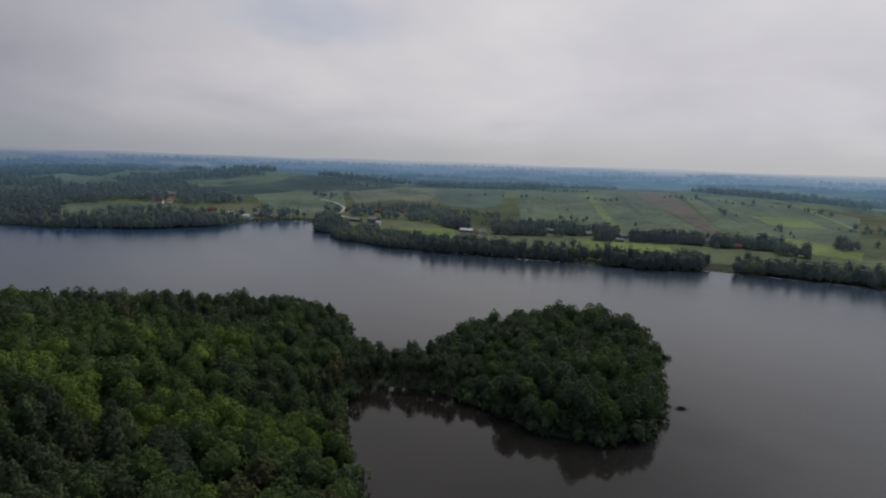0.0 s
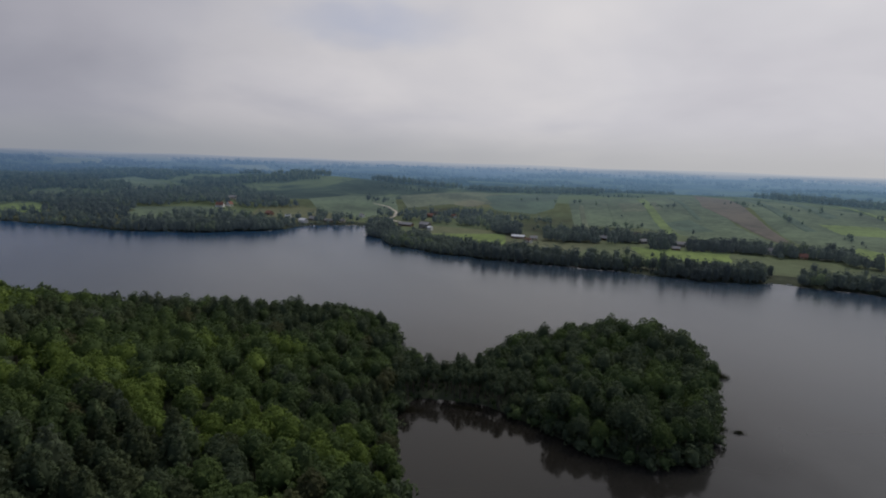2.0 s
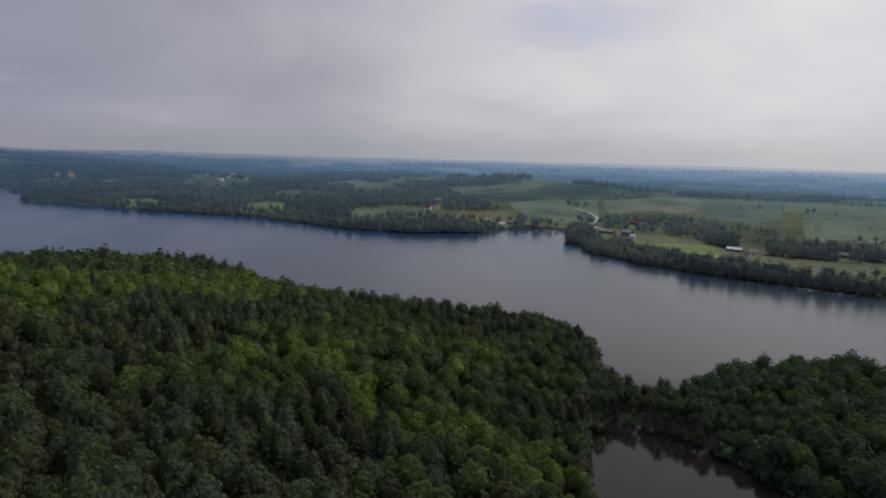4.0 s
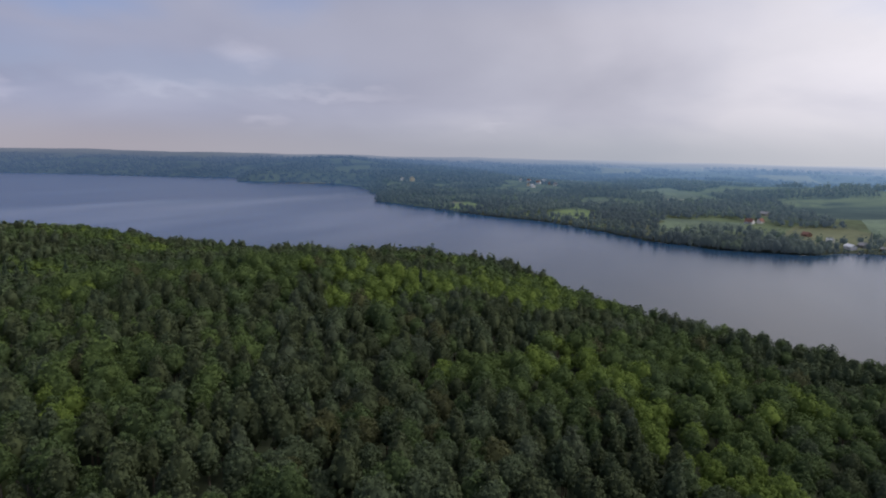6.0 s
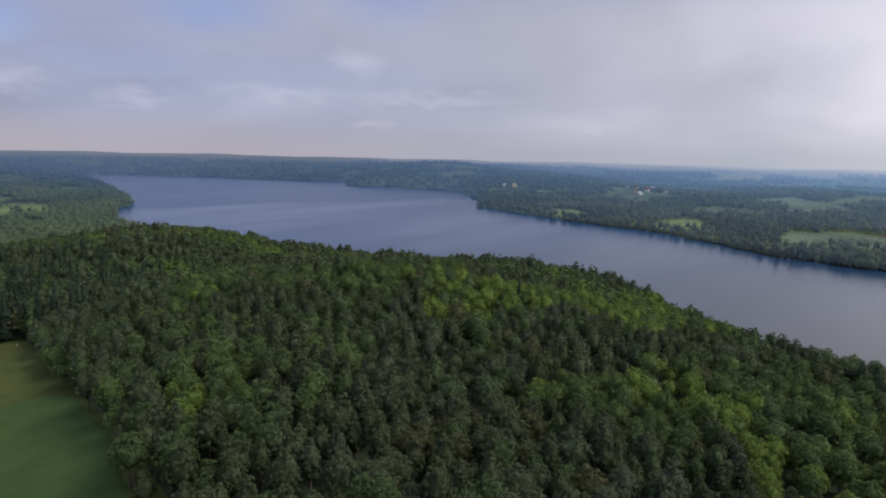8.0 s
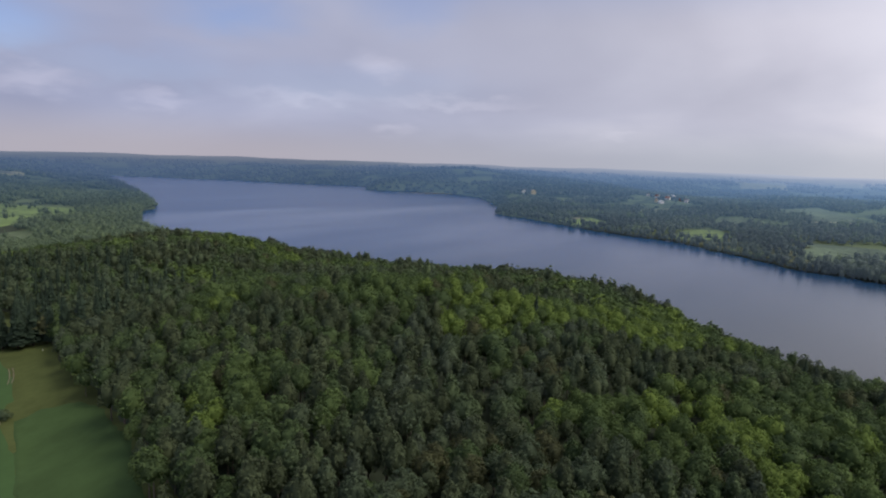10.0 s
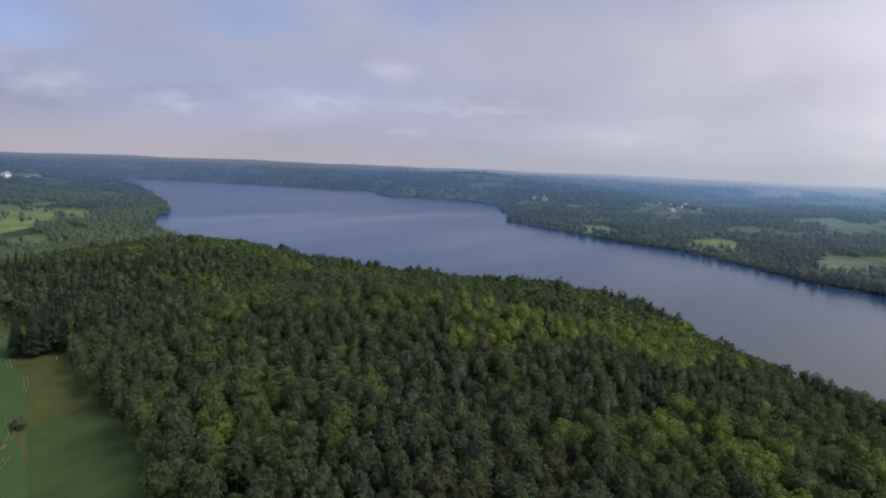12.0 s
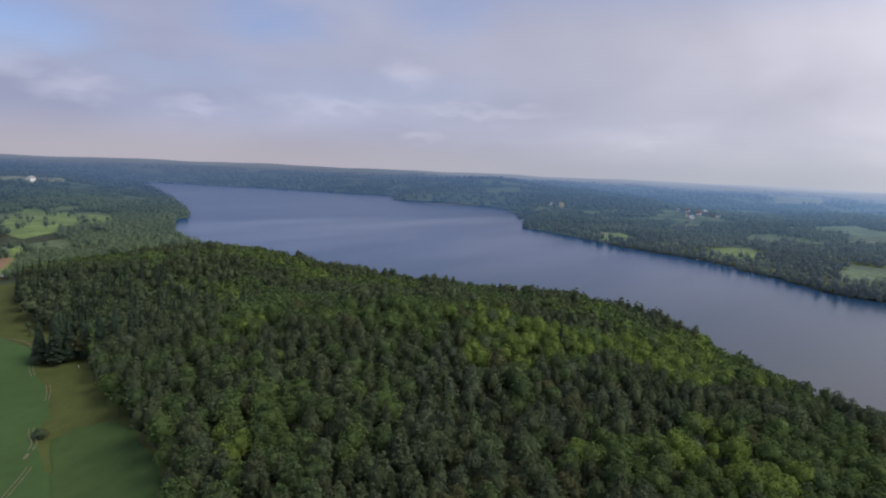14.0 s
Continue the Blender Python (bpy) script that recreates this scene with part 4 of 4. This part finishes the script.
def plant_far_wood():
    shape_far = [broadleaf(U(11, 18), U(8, 12), 14, 84, 0.85, 0.0, limbs=0, sides=3, fill=0.68, rough=0.3) for _ in range(14)]
    shape_middle = [broadleaf(U(11, 17), U(9, 13), 10, 40, 1.1, 0.03, core=BLOCK, limbs=0, sides=3, fill=0.8, rough=0.22) for _ in range(10)]
    shape_farther = [broadleaf(U(7, 11), U(13, 18), 7, 14, 1.7, 0.0, core=BLOCK, limbs=0, sides=3, fill=0.85, rough=0.3) for _ in range(8)]
    cone_far = [conifer(U(14, 17), U(5, 6), 6, 5, 3) for _ in range(3)]
    for lo, hi, step, grow in ((430, 850, 5.4, 1.04), (850, 1500, 10.8, 1.05), (1500, 2000, 15.0, 1.15), (2000, 2750, 22.0, 1.35), (2750, 3700, 38.0, 1.6)):
        def keep(x, y):
            r, a = np.hypot(x, y), np.degrees(np.arctan2(-x, y))
            ok = (r > lo) & (r <= hi) & (a > 14) & (a < 172) & ((x + 0.55 * y < -560) | (y > 330) | (y < -640) | ((y > 150) & (r > 430))) & ~((x > -562) & (y > -668) & (y < 150))
            ok[ok] = far_wood(x[ok], y[ok])
            return ok
        x, y = scatter(-hi, hi * 0.3, -hi, hi, step, keep)
        z, tone, soft = land(x, y), ridges(x, y, 33), (y < -600) & (x > -900)
        book = shape_far if lo < 850 else shape_middle if lo < 1500 else shape_farther
        rows = []
        upland = (y > 0.25 * x + 480) & (shore_distance(x, y) > 230) & (np.hypot(x, y) < 1350)
        for px, py, pz, u, w, hedge in zip(x, y, z, tone, soft, upland):
            k = rng.uniform(0, 1)
            if hedge and rng.uniform() < 0.35:
                continue
            cone = k < (0.10 if u < 0 else 0.03) and not w and not hedge and lo < 1500
            pick = cone_far if cone else book
            # most upland hedges take the paler leaves, haze put into their colour
            slot = 3 if w or hedge and k > 0.3 else 2 if cone or u < -0.45 else 3 if u > 0.5 and k > 0.55 else 1
            rows.append((pick[int(rng.integers(len(pick)))], px, py, pz - 0.4 * grow, grow * (rng.uniform(0.3, 0.8) if hedge else rng.uniform(0.5, 0.8) if -735 < px < -560 and 230 < py < 345 else rng.uniform(0.6, 1.1)), rng.uniform(0, 6.28), slot))
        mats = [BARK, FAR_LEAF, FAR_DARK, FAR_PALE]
        words = {430: "dark mixed trees along the far shore and its hedges", 850: "mixed woods behind the far shore", 1500: "dull green woods on the hills beyond the lake"}.get(lo, "blue hazy woods on distant hills")
        if lo < 1500:
            # scrub at the foot of the belt, over the waterline
            ex, ey = scatter(-1350, 100, -720, 700, 4.6, lambda a, b: (np.hypot(a, b) > lo) & (np.hypot(a, b) < min(hi, 1480)) & (a + 0.3 * b < -200) & ((b > 150) | (a < -650)) & (np.abs(shore_distance(a, b) - 2.6) < 2.3) & ~cleared(a, b))
            rows += [(book[int(rng.integers(len(book)))], px, py, pz - 0.5, rng.uniform(0.3, 0.5), rng.uniform(0, 6.28), 1 if rng.uniform() < 0.6 else 2) for px, py, pz in zip(ex, ey, land(ex, ey))]
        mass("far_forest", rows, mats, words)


# ---- houses ----
def part(name, bm, mat, parent, label=""):
    me = bpy.data.meshes.new(name)
    bm.to_mesh(me)
    bm.free()
    me.materials.append(mat)
    ob = new(name, me)
    ob.parent = parent
    if label:
        tagged(ob, label)
    return ob


def box(bm, x0, x1, y0, y1, z0, z1):
    r = bmesh.ops.create_cube(bm, size=1)
    bmesh.ops.scale(bm, verts=r["verts"], vec=(x1 - x0, y1 - y0, z1 - z0))
    bmesh.ops.translate(bm, verts=r["verts"], vec=((x0 + x1) / 2, (y0 + y1) / 2, (z0 + z1) / 2))
    return r["verts"]


WALLS = {"white": material("white_render", (0.78, 0.77, 0.73), 0.85, 0.08, 1.5), "cream": material("cream_render", (0.62, 0.56, 0.42), 0.85, 0.1, 1.5), "grey": material("weathered_boards", (0.24, 0.23, 0.215), 0.85, 0.2, 1.2),
         "brick": material("red_brick", (0.26, 0.15, 0.11), 0.85, 0.2, 2.0), "wood": material("brown_boards", (0.2, 0.13, 0.085), 0.8, 0.2, 1.2), "orange": material("ochre_boards", (0.30, 0.19, 0.10), 0.8, 0.15, 1.2)}
ROOFS = {"white": material("pale_sheet_roof", (0.74, 0.75, 0.76), 0.45, 0.06, 0.8), "grey": material("fibre_cement_roof", (0.27, 0.27, 0.275), 0.8, 0.15, 1.0), "red": material("clay_tile_roof", (0.21, 0.105, 0.08), 0.8, 0.2, 1.5),
         "dark": material("tarred_roof", (0.07, 0.07, 0.075), 0.75, 0.2, 1.0)}
PANE = material("window_glass", (0.03, 0.035, 0.045), 0.08, 0.1, 1.0, spec=0.6)
DOOR = material("painted_door", (0.12, 0.08, 0.05), 0.6, 0.15, 2.0)
TRIM = material("white_trim", (0.75, 0.75, 0.72), 0.6, 0.08, 2.0)


def house(x, y, heading, length, width, eaves, ridge, wall, roof, label, name="house", chimney=True, category="house"):
    """A gabled house with windows, a door and a chimney; its long side along its own x."""
    z = float(land(x, y)[0])
    home = new(name)
    a, b, e, t = length / 2, width / 2, eaves, eaves + ridge
    bm = bmesh.new()
    c = [bm.verts.new(p) for p in ((-a, -b, -1.5), (a, -b, -1.5), (a, b, -1.5), (-a, b, -1.5), (-a, -b, e), (a, -b, e), (a, b, e), (-a, b, e), (-a, 0, t), (a, 0, t))]
    for f in ((0, 1, 5, 4), (1, 2, 6, 9, 5), (2, 3, 7, 6), (3, 0, 4, 8, 7), (3, 2, 1, 0)):
        bm.faces.new([c[i] for i in f])
    part("wall", bm, WALLS[wall], home)
    o, th = 0.5, 0.22
    for side in (-1, 1):
        bm = bmesh.new()
        drop = o * ridge / b
        p = [(-a - o, 0, t), (a + o, 0, t), (a + o, side * (b + o), e - drop), (-a - o, side * (b + o), e - drop)]
        lo, hi = [bm.verts.new((q[0], q[1], q[2] + 0.03)) for q in p], [bm.verts.new((q[0], q[1], q[2] + th)) for q in p]
        for f in (lo, hi, *[[lo[i], lo[(i + 1) % 4], hi[(i + 1) % 4], hi[i]] for i in range(4)]):
            bm.faces.new(f)
        bmesh.ops.recalc_face_normals(bm, faces=bm.faces)
        part("roof", bm, ROOFS[roof], home)
    n = max(2, int(length / 3.2))
    for side in (-1, 1):
        for i in range(n):
            px = -a + length * (i + 0.5) / n
            bm = bmesh.new()
            if side < 0 and i == n // 2:
                box(bm, px - 0.5, px + 0.5, side * b - 0.06, side * b + 0.06, 0, min(2.05, e - 0.2))
                part("door", bm, DOOR, home)
                continue
            box(bm, px - 0.65, px + 0.65, side * b - 0.05, side * b + 0.05, 0.9, min(2.2, e - 0.15))
            w = part("window", bm, TRIM, home)
            bm = bmesh.new()
            box(bm, px - 0.52, px + 0.52, side * b - 0.07, side * b + 0.07, 1.02, min(2.08, e - 0.27))
            part("pane", bm, PANE, w)
    for end in (-1, 1):
        bm = bmesh.new()
        box(bm, end * a - 0.05, end * a + 0.05, -0.55, 0.55, e - 0.3, e + min(1.0, ridge * 0.45))
        w = part("window", bm, TRIM, home)
        bm = bmesh.new()
        box(bm, end * a - 0.07, end * a + 0.07, -0.43, 0.43, e - 0.18, e + min(0.88, ridge * 0.4))
        part("pane", bm, PANE, w)
    if chimney:
        bm = bmesh.new()
        box(bm, a * 0.3 - 0.35, a * 0.3 + 0.35, -0.3, 0.3, t - 0.8, t + 0.9)
        part("chimney", bm, WALLS["brick"], home)
    YARDS.append((x, y, max(length, width) * 0.5 + 4))
    home.matrix_basis = pose(x, y, z + 0.3, 0, 0, heading)
    return tagged(home, label, category)


house(-888, 198, 20, 15, 8, 3.2, 2.6, "white", "white", "white boathouse with a pale sheet roof by the water", "boathouse", False)
house(-903, 216, 25, 13, 8, 3.0, 3.0, "grey", "grey", "grey weathered shed beside the boathouse", "shed", False, "shed")
house(-893, 238, 60, 12, 6, 2.6, 2.2, "wood", "grey", "low brown shed with a grey roof on the village shore", "shed", False, "shed")
house(-882, 256, 50, 9, 6, 2.8, 2.4, "cream", "grey", "small cream cottage with a grey roof on the village shore")
house(-921, 182, 40, 8, 6, 2.8, 2.4, "white", "white", "small white cottage among shore trees")
house(-915, 298, 10, 9, 6, 2.8, 2.4, "white", "grey", "small white house under trees by the road")
house(-772, 346, 30, 15, 10, 5.2, 3.0, "grey", "grey", "grey farmhouse with a fibre cement roof beside the bright meadow", "farmhouse")
house(-748, 343, 30, 6, 5, 3.4, 1.8, "white", "white", "small white outbuilding beside the grey farmhouse", "outbuilding", False, "shed")
house(-800, 328, 35, 22, 8, 2.6, 2.4, "wood", "grey", "long low brown barn by the shore trees", "barn", False, "barn")
house(-648, 424, 40, 17, 7, 2.4, 2.0, "wood", "white", "long shed with a pale sheet roof in a garden", "shed", False, "shed")
house(-628, 434, 70, 9, 7, 2.8, 2.6, "cream", "grey", "cream cottage with a grey roof in the village")
house(-612, 416, 15, 8, 6, 2.6, 2.4, "white", "red", "white cottage with a red tile roof in the village")
house(-884, 405, 35, 12, 8, 3.0, 3.2, "brick", "red", "brick house with a red tile roof among trees")
house(-905, 424, 60, 10, 8, 3.0, 3.0, "cream", "dark", "cream house with a dark roof on the slope")
house(-866, 440, 10, 9, 7, 2.8, 2.6, "white", "red", "white house with red tiles behind the farm")
house(-1050, 96, 55, 13, 8, 3.2, 4.6, "white", "red", "white house with a steep red tile roof by a meadow")
house(-1060, 112, 145, 11, 7, 3.2, 4.2, "white", "red", "white gabled house with red tiles beside its neighbour")
house(-1143, 127, 40, 18, 10, 3.4, 3.2, "cream", "grey", "large cream house with a grey roof on the hill")
house(-957, 160, 30, 12, 8, 2.8, 3.0, "brick", "red", "brick house with a red tile roof behind shore trees")
house(-449, 643, 50, 8, 6, 4.6, 2.8, "white", "grey", "tall white house between two trees")
house(-414, 650, 40, 8, 6, 3.0, 2.8, "orange", "red", "ochre wooden house with a red roof under trees")
house(-530, 588, 30, 12, 8, 2.8, 2.8, "grey", "grey", "grey house with a grey roof beside a copse")
house(-508, 556, 50, 9, 6, 2.6, 2.2, "wood", "grey", "low brown house at the edge of a meadow")
house(-616, 597, 35, 10, 7, 3.0, 2.8, "grey", "dark", "grey house with a dark roof among village trees")
house(-604, 529, 20, 10, 7, 2.8, 2.8, "wood", "grey", "brown house with a grey roof among trees")
house(-566, 560, 75, 9, 7, 2.8, 2.6, "grey", "grey", "grey cottage among trees")
house(-1624, -765, 30, 26, 13, 9, 3.5, "cream", "grey", "large pale manor above the wooded shore", "manor")
house(-1640, -806, 20, 18, 10, 5, 3.0, "white", "grey", "pale outbuilding beside the manor", "outbuilding", False)
for hx, hy, turn, size, wall, roof in ((-1751, -463, 20, 14, "white", "grey"), (-1715, -430, 60, 11, "white", "red"), (-1557, -379, 40, 13, "white", "white"), (-1590, -400, 10, 11, "cream", "red"), (-1660, -388, 75, 12, "white", "red"),
                                       (-1640, -350, 30, 12, "brick", "red"), (-1695, -395, 15, 12, "cream", "grey"), (-1780, -400, 50, 13, "white", "white"), (-1610, -330, 65, 10, "white", "grey"), (-1830, -330, 20, 16, "white", "grey"), (-1850, -290, 40, 12, "cream", "grey")):
    house(hx, hy, turn, size, size * 0.65, 5.0, 3.4, wall, roof, {"white": "white village house on the wooded hill", "cream": "cream village house on the wooded hill", "brick": "brick village house on the wooded hill"}[wall])
house(-706, -2072, 30, 22, 14, 12, 6, "white", "grey", "white church-like building on far pale farmland", "hall", False)
house(-199, -678, 20, 8, 5, 2.4, 1.6, "wood", "grey", "small brown shed at the edge of a clearing", "shed", False, "shed")

plant_far_wood()

# ---- single trees and shrubs ----
def single_tree(shape, x, y, size, leaf, label, name="tree", category="tree", group="", sink=0.2):
    """One tree as a thing of its own: trunk and crown."""
    v, f, slot = shape
    tree = new(name)
    for part_name, k, mat in (("trunk", 0, BARK), ("crown", 1, leaf)):
        used, back = np.unique(f[slot == k], return_inverse=True)
        ob = new(part_name, sheet(part_name, v[used], back.reshape(-1, 3), [mat]))
        ob.parent = tree
    tree.matrix_basis = pose(x, y, float(land(x, y)[0]) - sink, 0, 0, rng.uniform(0, 360)) @ Matrix.Scale(size, 4)
    return tagged(tree, label, category, group)


def plant_singles():
    alders = [broadleaf(U(11, 15), U(3.6, 5.2), 16, 280, 0.34, 0.46, limbs=4, sides=6, fill=0.6) for _ in range(6)]
    x, y = scatter(-250, -190, 85, 140, 3.9, lambda a, b: neck(a, b) & (shore_distance(a, b) > 0.3))
    for px, py in zip(x, y):
        single_tree(alders[int(rng.integers(6))], px, py, rng.uniform(0.74, 1.0), LEAF["dark"], "slender alder with a bare trunk on the low neck of land", group="alders on the neck")
    for px, py, size in ((-133, -392, 1.2), (-138, -384, 1.35), (-142, -393, 1.3), (-145, -382, 1.25), (-156, -366, 1.3), (-161, -358, 1.25), (-152, -375, 1.1), (-136, -401, 1.1), (-166, -369, 1.3), (-147, -400, 1.2), (-171, -360, 1.15)):
        single_tree(FINE["spruce"][int(rng.integers(3))], px, py, size, LEAF["spruce"], "tall dark spruce at the edge of the field", "spruce", group="spruces by the field")
    for px, py, size in ((-152, -466, 0.5), (-160, -472, 0.55), (-149, -452, 0.35), (-163, -455, 0.45)):
        single_tree(MID["round"][int(rng.integers(8))], px, py, size, LEAF["birch"], "small light green birch beside the track", group="birches by the track")
    bush = broadleaf(5.0, 6.2, 14, 420, 0.3, 0.0, limbs=0)
    single_tree(bush, -98, -294, 1.0, LEAF["dark"], "round dark bush beside the sandy track", "bush", "shrub")
    far = (("round", -343, 742, 0.85, "lone broad tree above the far shore"), ("tall", -466, 667, 0.7, "narrow dark poplar beside the tall white house"), ("tall", -446, 660, 0.68, "narrow dark poplar beside the tall white house"),
           ("round", -427, 654, 0.8, "round dark tree beside the ochre house"), ("round", -1030, 395, 0.4, "small round tree beside the gravel road"), ("round", -978, 359, 0.45, "small round tree beside the gravel road"),
           ("tall", -668, 656, 0.6, "slender tree on the pasture"), ("tall", -583, 668, 0.55, "slender tree on the pasture"), ("round", -505, 700, 0.4, "small round tree on the pasture"), ("round", -760, 700, 0.4, "small round tree on the pasture"),
           ("round", -905, 262, 0.75, "broad tree beside the boathouse yard"), ("tall", -890, 272, 0.62, "slender tree by the village shore"), ("round", -470, 480, 0.45, "small round tree on the shore meadow"))
    for kind, px, py, size, words in far:
        single_tree(MID[kind][int(rng.integers(4))], px, py, size, FAR_DARK if kind == "tall" else FAR_LEAF, words)


plant_singles()


def reed_bed(x, y, length, width, heading, count, height, mat, label):
    """Standing reeds in shallow water."""
    a, c, s = rng.uniform(0, 6.28, count), math.cos(radians(heading)), math.sin(radians(heading))
    u, w = rng.normal(0, length / 4, count), rng.normal(0, width / 4, count)
    px, py, h = x + u * c - w * s, y + u * s + w * c, height * rng.uniform(0.6, 1.15, count)
    side = np.stack([np.cos(a), np.sin(a), 0 * a], -1) * 0.09
    foot, tip = np.stack([px, py, np.full(count, -0.3)], -1), np.stack([px + rng.normal(0, 0.25, count), py + rng.normal(0, 0.25, count), h], -1)
    v = np.stack([foot - side, foot + side, tip], 1).reshape(-1, 3)
    return tagged(new("reeds", sheet("reeds", v, np.arange(count * 3).reshape(-1, 3), [mat])), label, "reeds", kind="stuff")


REED = foliage("reed_blades", (0.06, 0.066, 0.034), 0.3, 0.2)
SEDGE = foliage("sedge_blades", (0.05, 0.046, 0.028), 0.3, 0.2)
STRAW = foliage("straw_reeds", (0.42, 0.38, 0.27), 0.2, 0.3)
reed_bed(-1764, -1420, 150, 8, 118, 2600, 3.0, STRAW, "pale belt of straw coloured reeds along the far shore")
reed_bed(-1735, -1222, 190, 8, 137, 3000, 3.0, STRAW, "long pale belt of reeds along the far shore")
reed_bed(-192, 245, 9, 3.5, 40, 1500, 2.3, REED, "dark reeds standing off the wooded head")
reed_bed(-150, 195, 7, 2.5, 50, 500, 1.6, REED, "thin dark reeds off the wooded head")
reed_bed(-144, 200, 4, 2, 50, 220, 1.2, REED, "small tuft of reeds in open water")
reed_bed(-211, 88, 13, 6, 60, 1600, 1.0, SEDGE, "brown sedge in the corner of the bay")
reed_bed(-203, 112, 16, 5, 50, 1200, 0.8, SEDGE, "brown sedge along the neck of land")


# ---- track, post, boats and jetties ----
def rut(points, label):
    p = np.array(points, float)
    t = np.gradient(p, axis=0)
    n = np.stack([-t[:, 1], t[:, 0]], -1) / np.hypot(*t.T)[:, None]
    for side in (-0.85, 0.85):
        way(p + n * side, 0.5, "sand", label, 0.95, "road")


rut([(-66, -244), (-69, -248), (-79, -260), (-85, -268)], "pale sandy wheel rut through the grass")
rut([(-90, -283), (-95, -288), (-95, -298), (-99, -307)], "pale sandy wheel rut beside the bush")
rut([(-115, -334), (-119, -341), (-123, -354)], "pale sandy wheel rut through the grass")
rut([(-123, -374), (-127, -390), (-138, -412), (-142, -430), (-141, -445), (-136, -460), (-122, -472)], "pale sandy wheel rut along the crop field")
way([(-86, -277), (-89, -281)], 1.6, "sand", "bare patch of sand on the track", 0.85, "road")


def post(x, y):
    ob = new("marker_post")
    bm = bmesh.new()
    bmesh.ops.create_cone(bm, cap_ends=True, segments=8, radius1=0.09, radius2=0.08, depth=1.6)
    bmesh.ops.translate(bm, verts=bm.verts, vec=(0, 0, 0.7))
    part("shaft", bm, WALLS["white"], ob)
    bm = bmesh.new()
    box(bm, -0.35, 0.35, -0.06, 0.06, 1.2, 1.75)
    part("board", bm, WALLS["white"], ob)
    ob.matrix_basis = pose(x, y, float(land(x, y)[0]) + 0.3, 0, 0, 55)
    return tagged(ob, "white marker post with a small board on grass", "post")


post(-143, -365)
HULL = material("white_hull_paint", (0.7, 0.71, 0.7), 0.4, 0.08, 2.0)
DECK = material("grey_jetty_planks", (0.27, 0.25, 0.22), 0.85, 0.2, 2.5)


def rowing_boat():
    boat = new("rowing_boat")
    bm = bmesh.new()
    rows = []
    for k in range(9):
        u = k / 8 * 2 - 1
        w, rise = 0.75 * (1 - abs(u) ** 2.6) + 0.04, 0.16 * u * u
        rows.append([bm.verts.new((u * 2.4, w * s, z + rise)) for s, z in ((-1, 0.45), (-0.75, 0.02), (0, -0.12), (0.75, 0.02), (1, 0.45))])
    for a, b in zip(rows, rows[1:]):
        for i in range(4):
            bm.faces.new((a[i], a[i + 1], b[i + 1], b[i]))
    bmesh.ops.solidify(bm, geom=bm.faces[:], thickness=0.05)
    part("hull", bm, HULL, boat)
    for px in (-1.1, 0.1, 1.2):
        bm = bmesh.new()
        box(bm, px - 0.14, px + 0.14, -0.62, 0.62, 0.28, 0.33)
        part("seat", bm, DECK, boat)
    return tagged(boat, "small white rowing boat moored by the far shore", "boat", "boats on the far shore")


boat = rowing_boat()
for n, (px, py, turn) in enumerate(((-519, 327, 30), (-511, 334, 60), (-503, 342, 20), (-499, 348, 75), (-752, 249, 10), (-846, 279, 40), (-1008, -231, 80), (-346, 500, 50), (-337, 514, 20), (-862, 208, 15))):
    m = pose(px, py, 0.12, 0, 0, turn)
    if n:
        copy_thing(boat, m)
    else:
        boat.matrix_basis = m


def jetty(x, y, heading, length, label):
    ob = new("jetty")
    for k in range(int(length / 0.5)):
        bm = bmesh.new()
        box(bm, k * 0.5, k * 0.5 + 0.44, -0.9, 0.9, 0.62, 0.68)
        part("plank", bm, DECK, ob)
    for k in range(int(length / 3) + 1):
        for side in (-0.8, 0.8):
            bm = bmesh.new()
            bmesh.ops.create_cone(bm, cap_ends=True, segments=8, radius1=0.1, radius2=0.09, depth=4)
            bmesh.ops.translate(bm, verts=bm.verts, vec=(k * 3 + 0.2, side, -1.1))
            part("post", bm, DECK, ob)
    for side in (-0.7, 0.7):
        bm = bmesh.new()
        box(bm, 0, length, side - 0.06, side + 0.06, 0.45, 0.62)
        part("beam", bm, DECK, ob)
    ob.matrix_basis = pose(x, y, 0, 0, 0, heading)
    return tagged(ob, label, "jetty")


jetty(-872, 204, -10, 16, "grey plank jetty by the boathouse")
jetty(-1014, -230, 25, 14, "grey plank jetty below the meadow")
jetty(-860, 262, -30, 10, "short grey plank jetty by the village shore")
jetty(-512, 344, -60, 12, "grey plank jetty among moored boats")
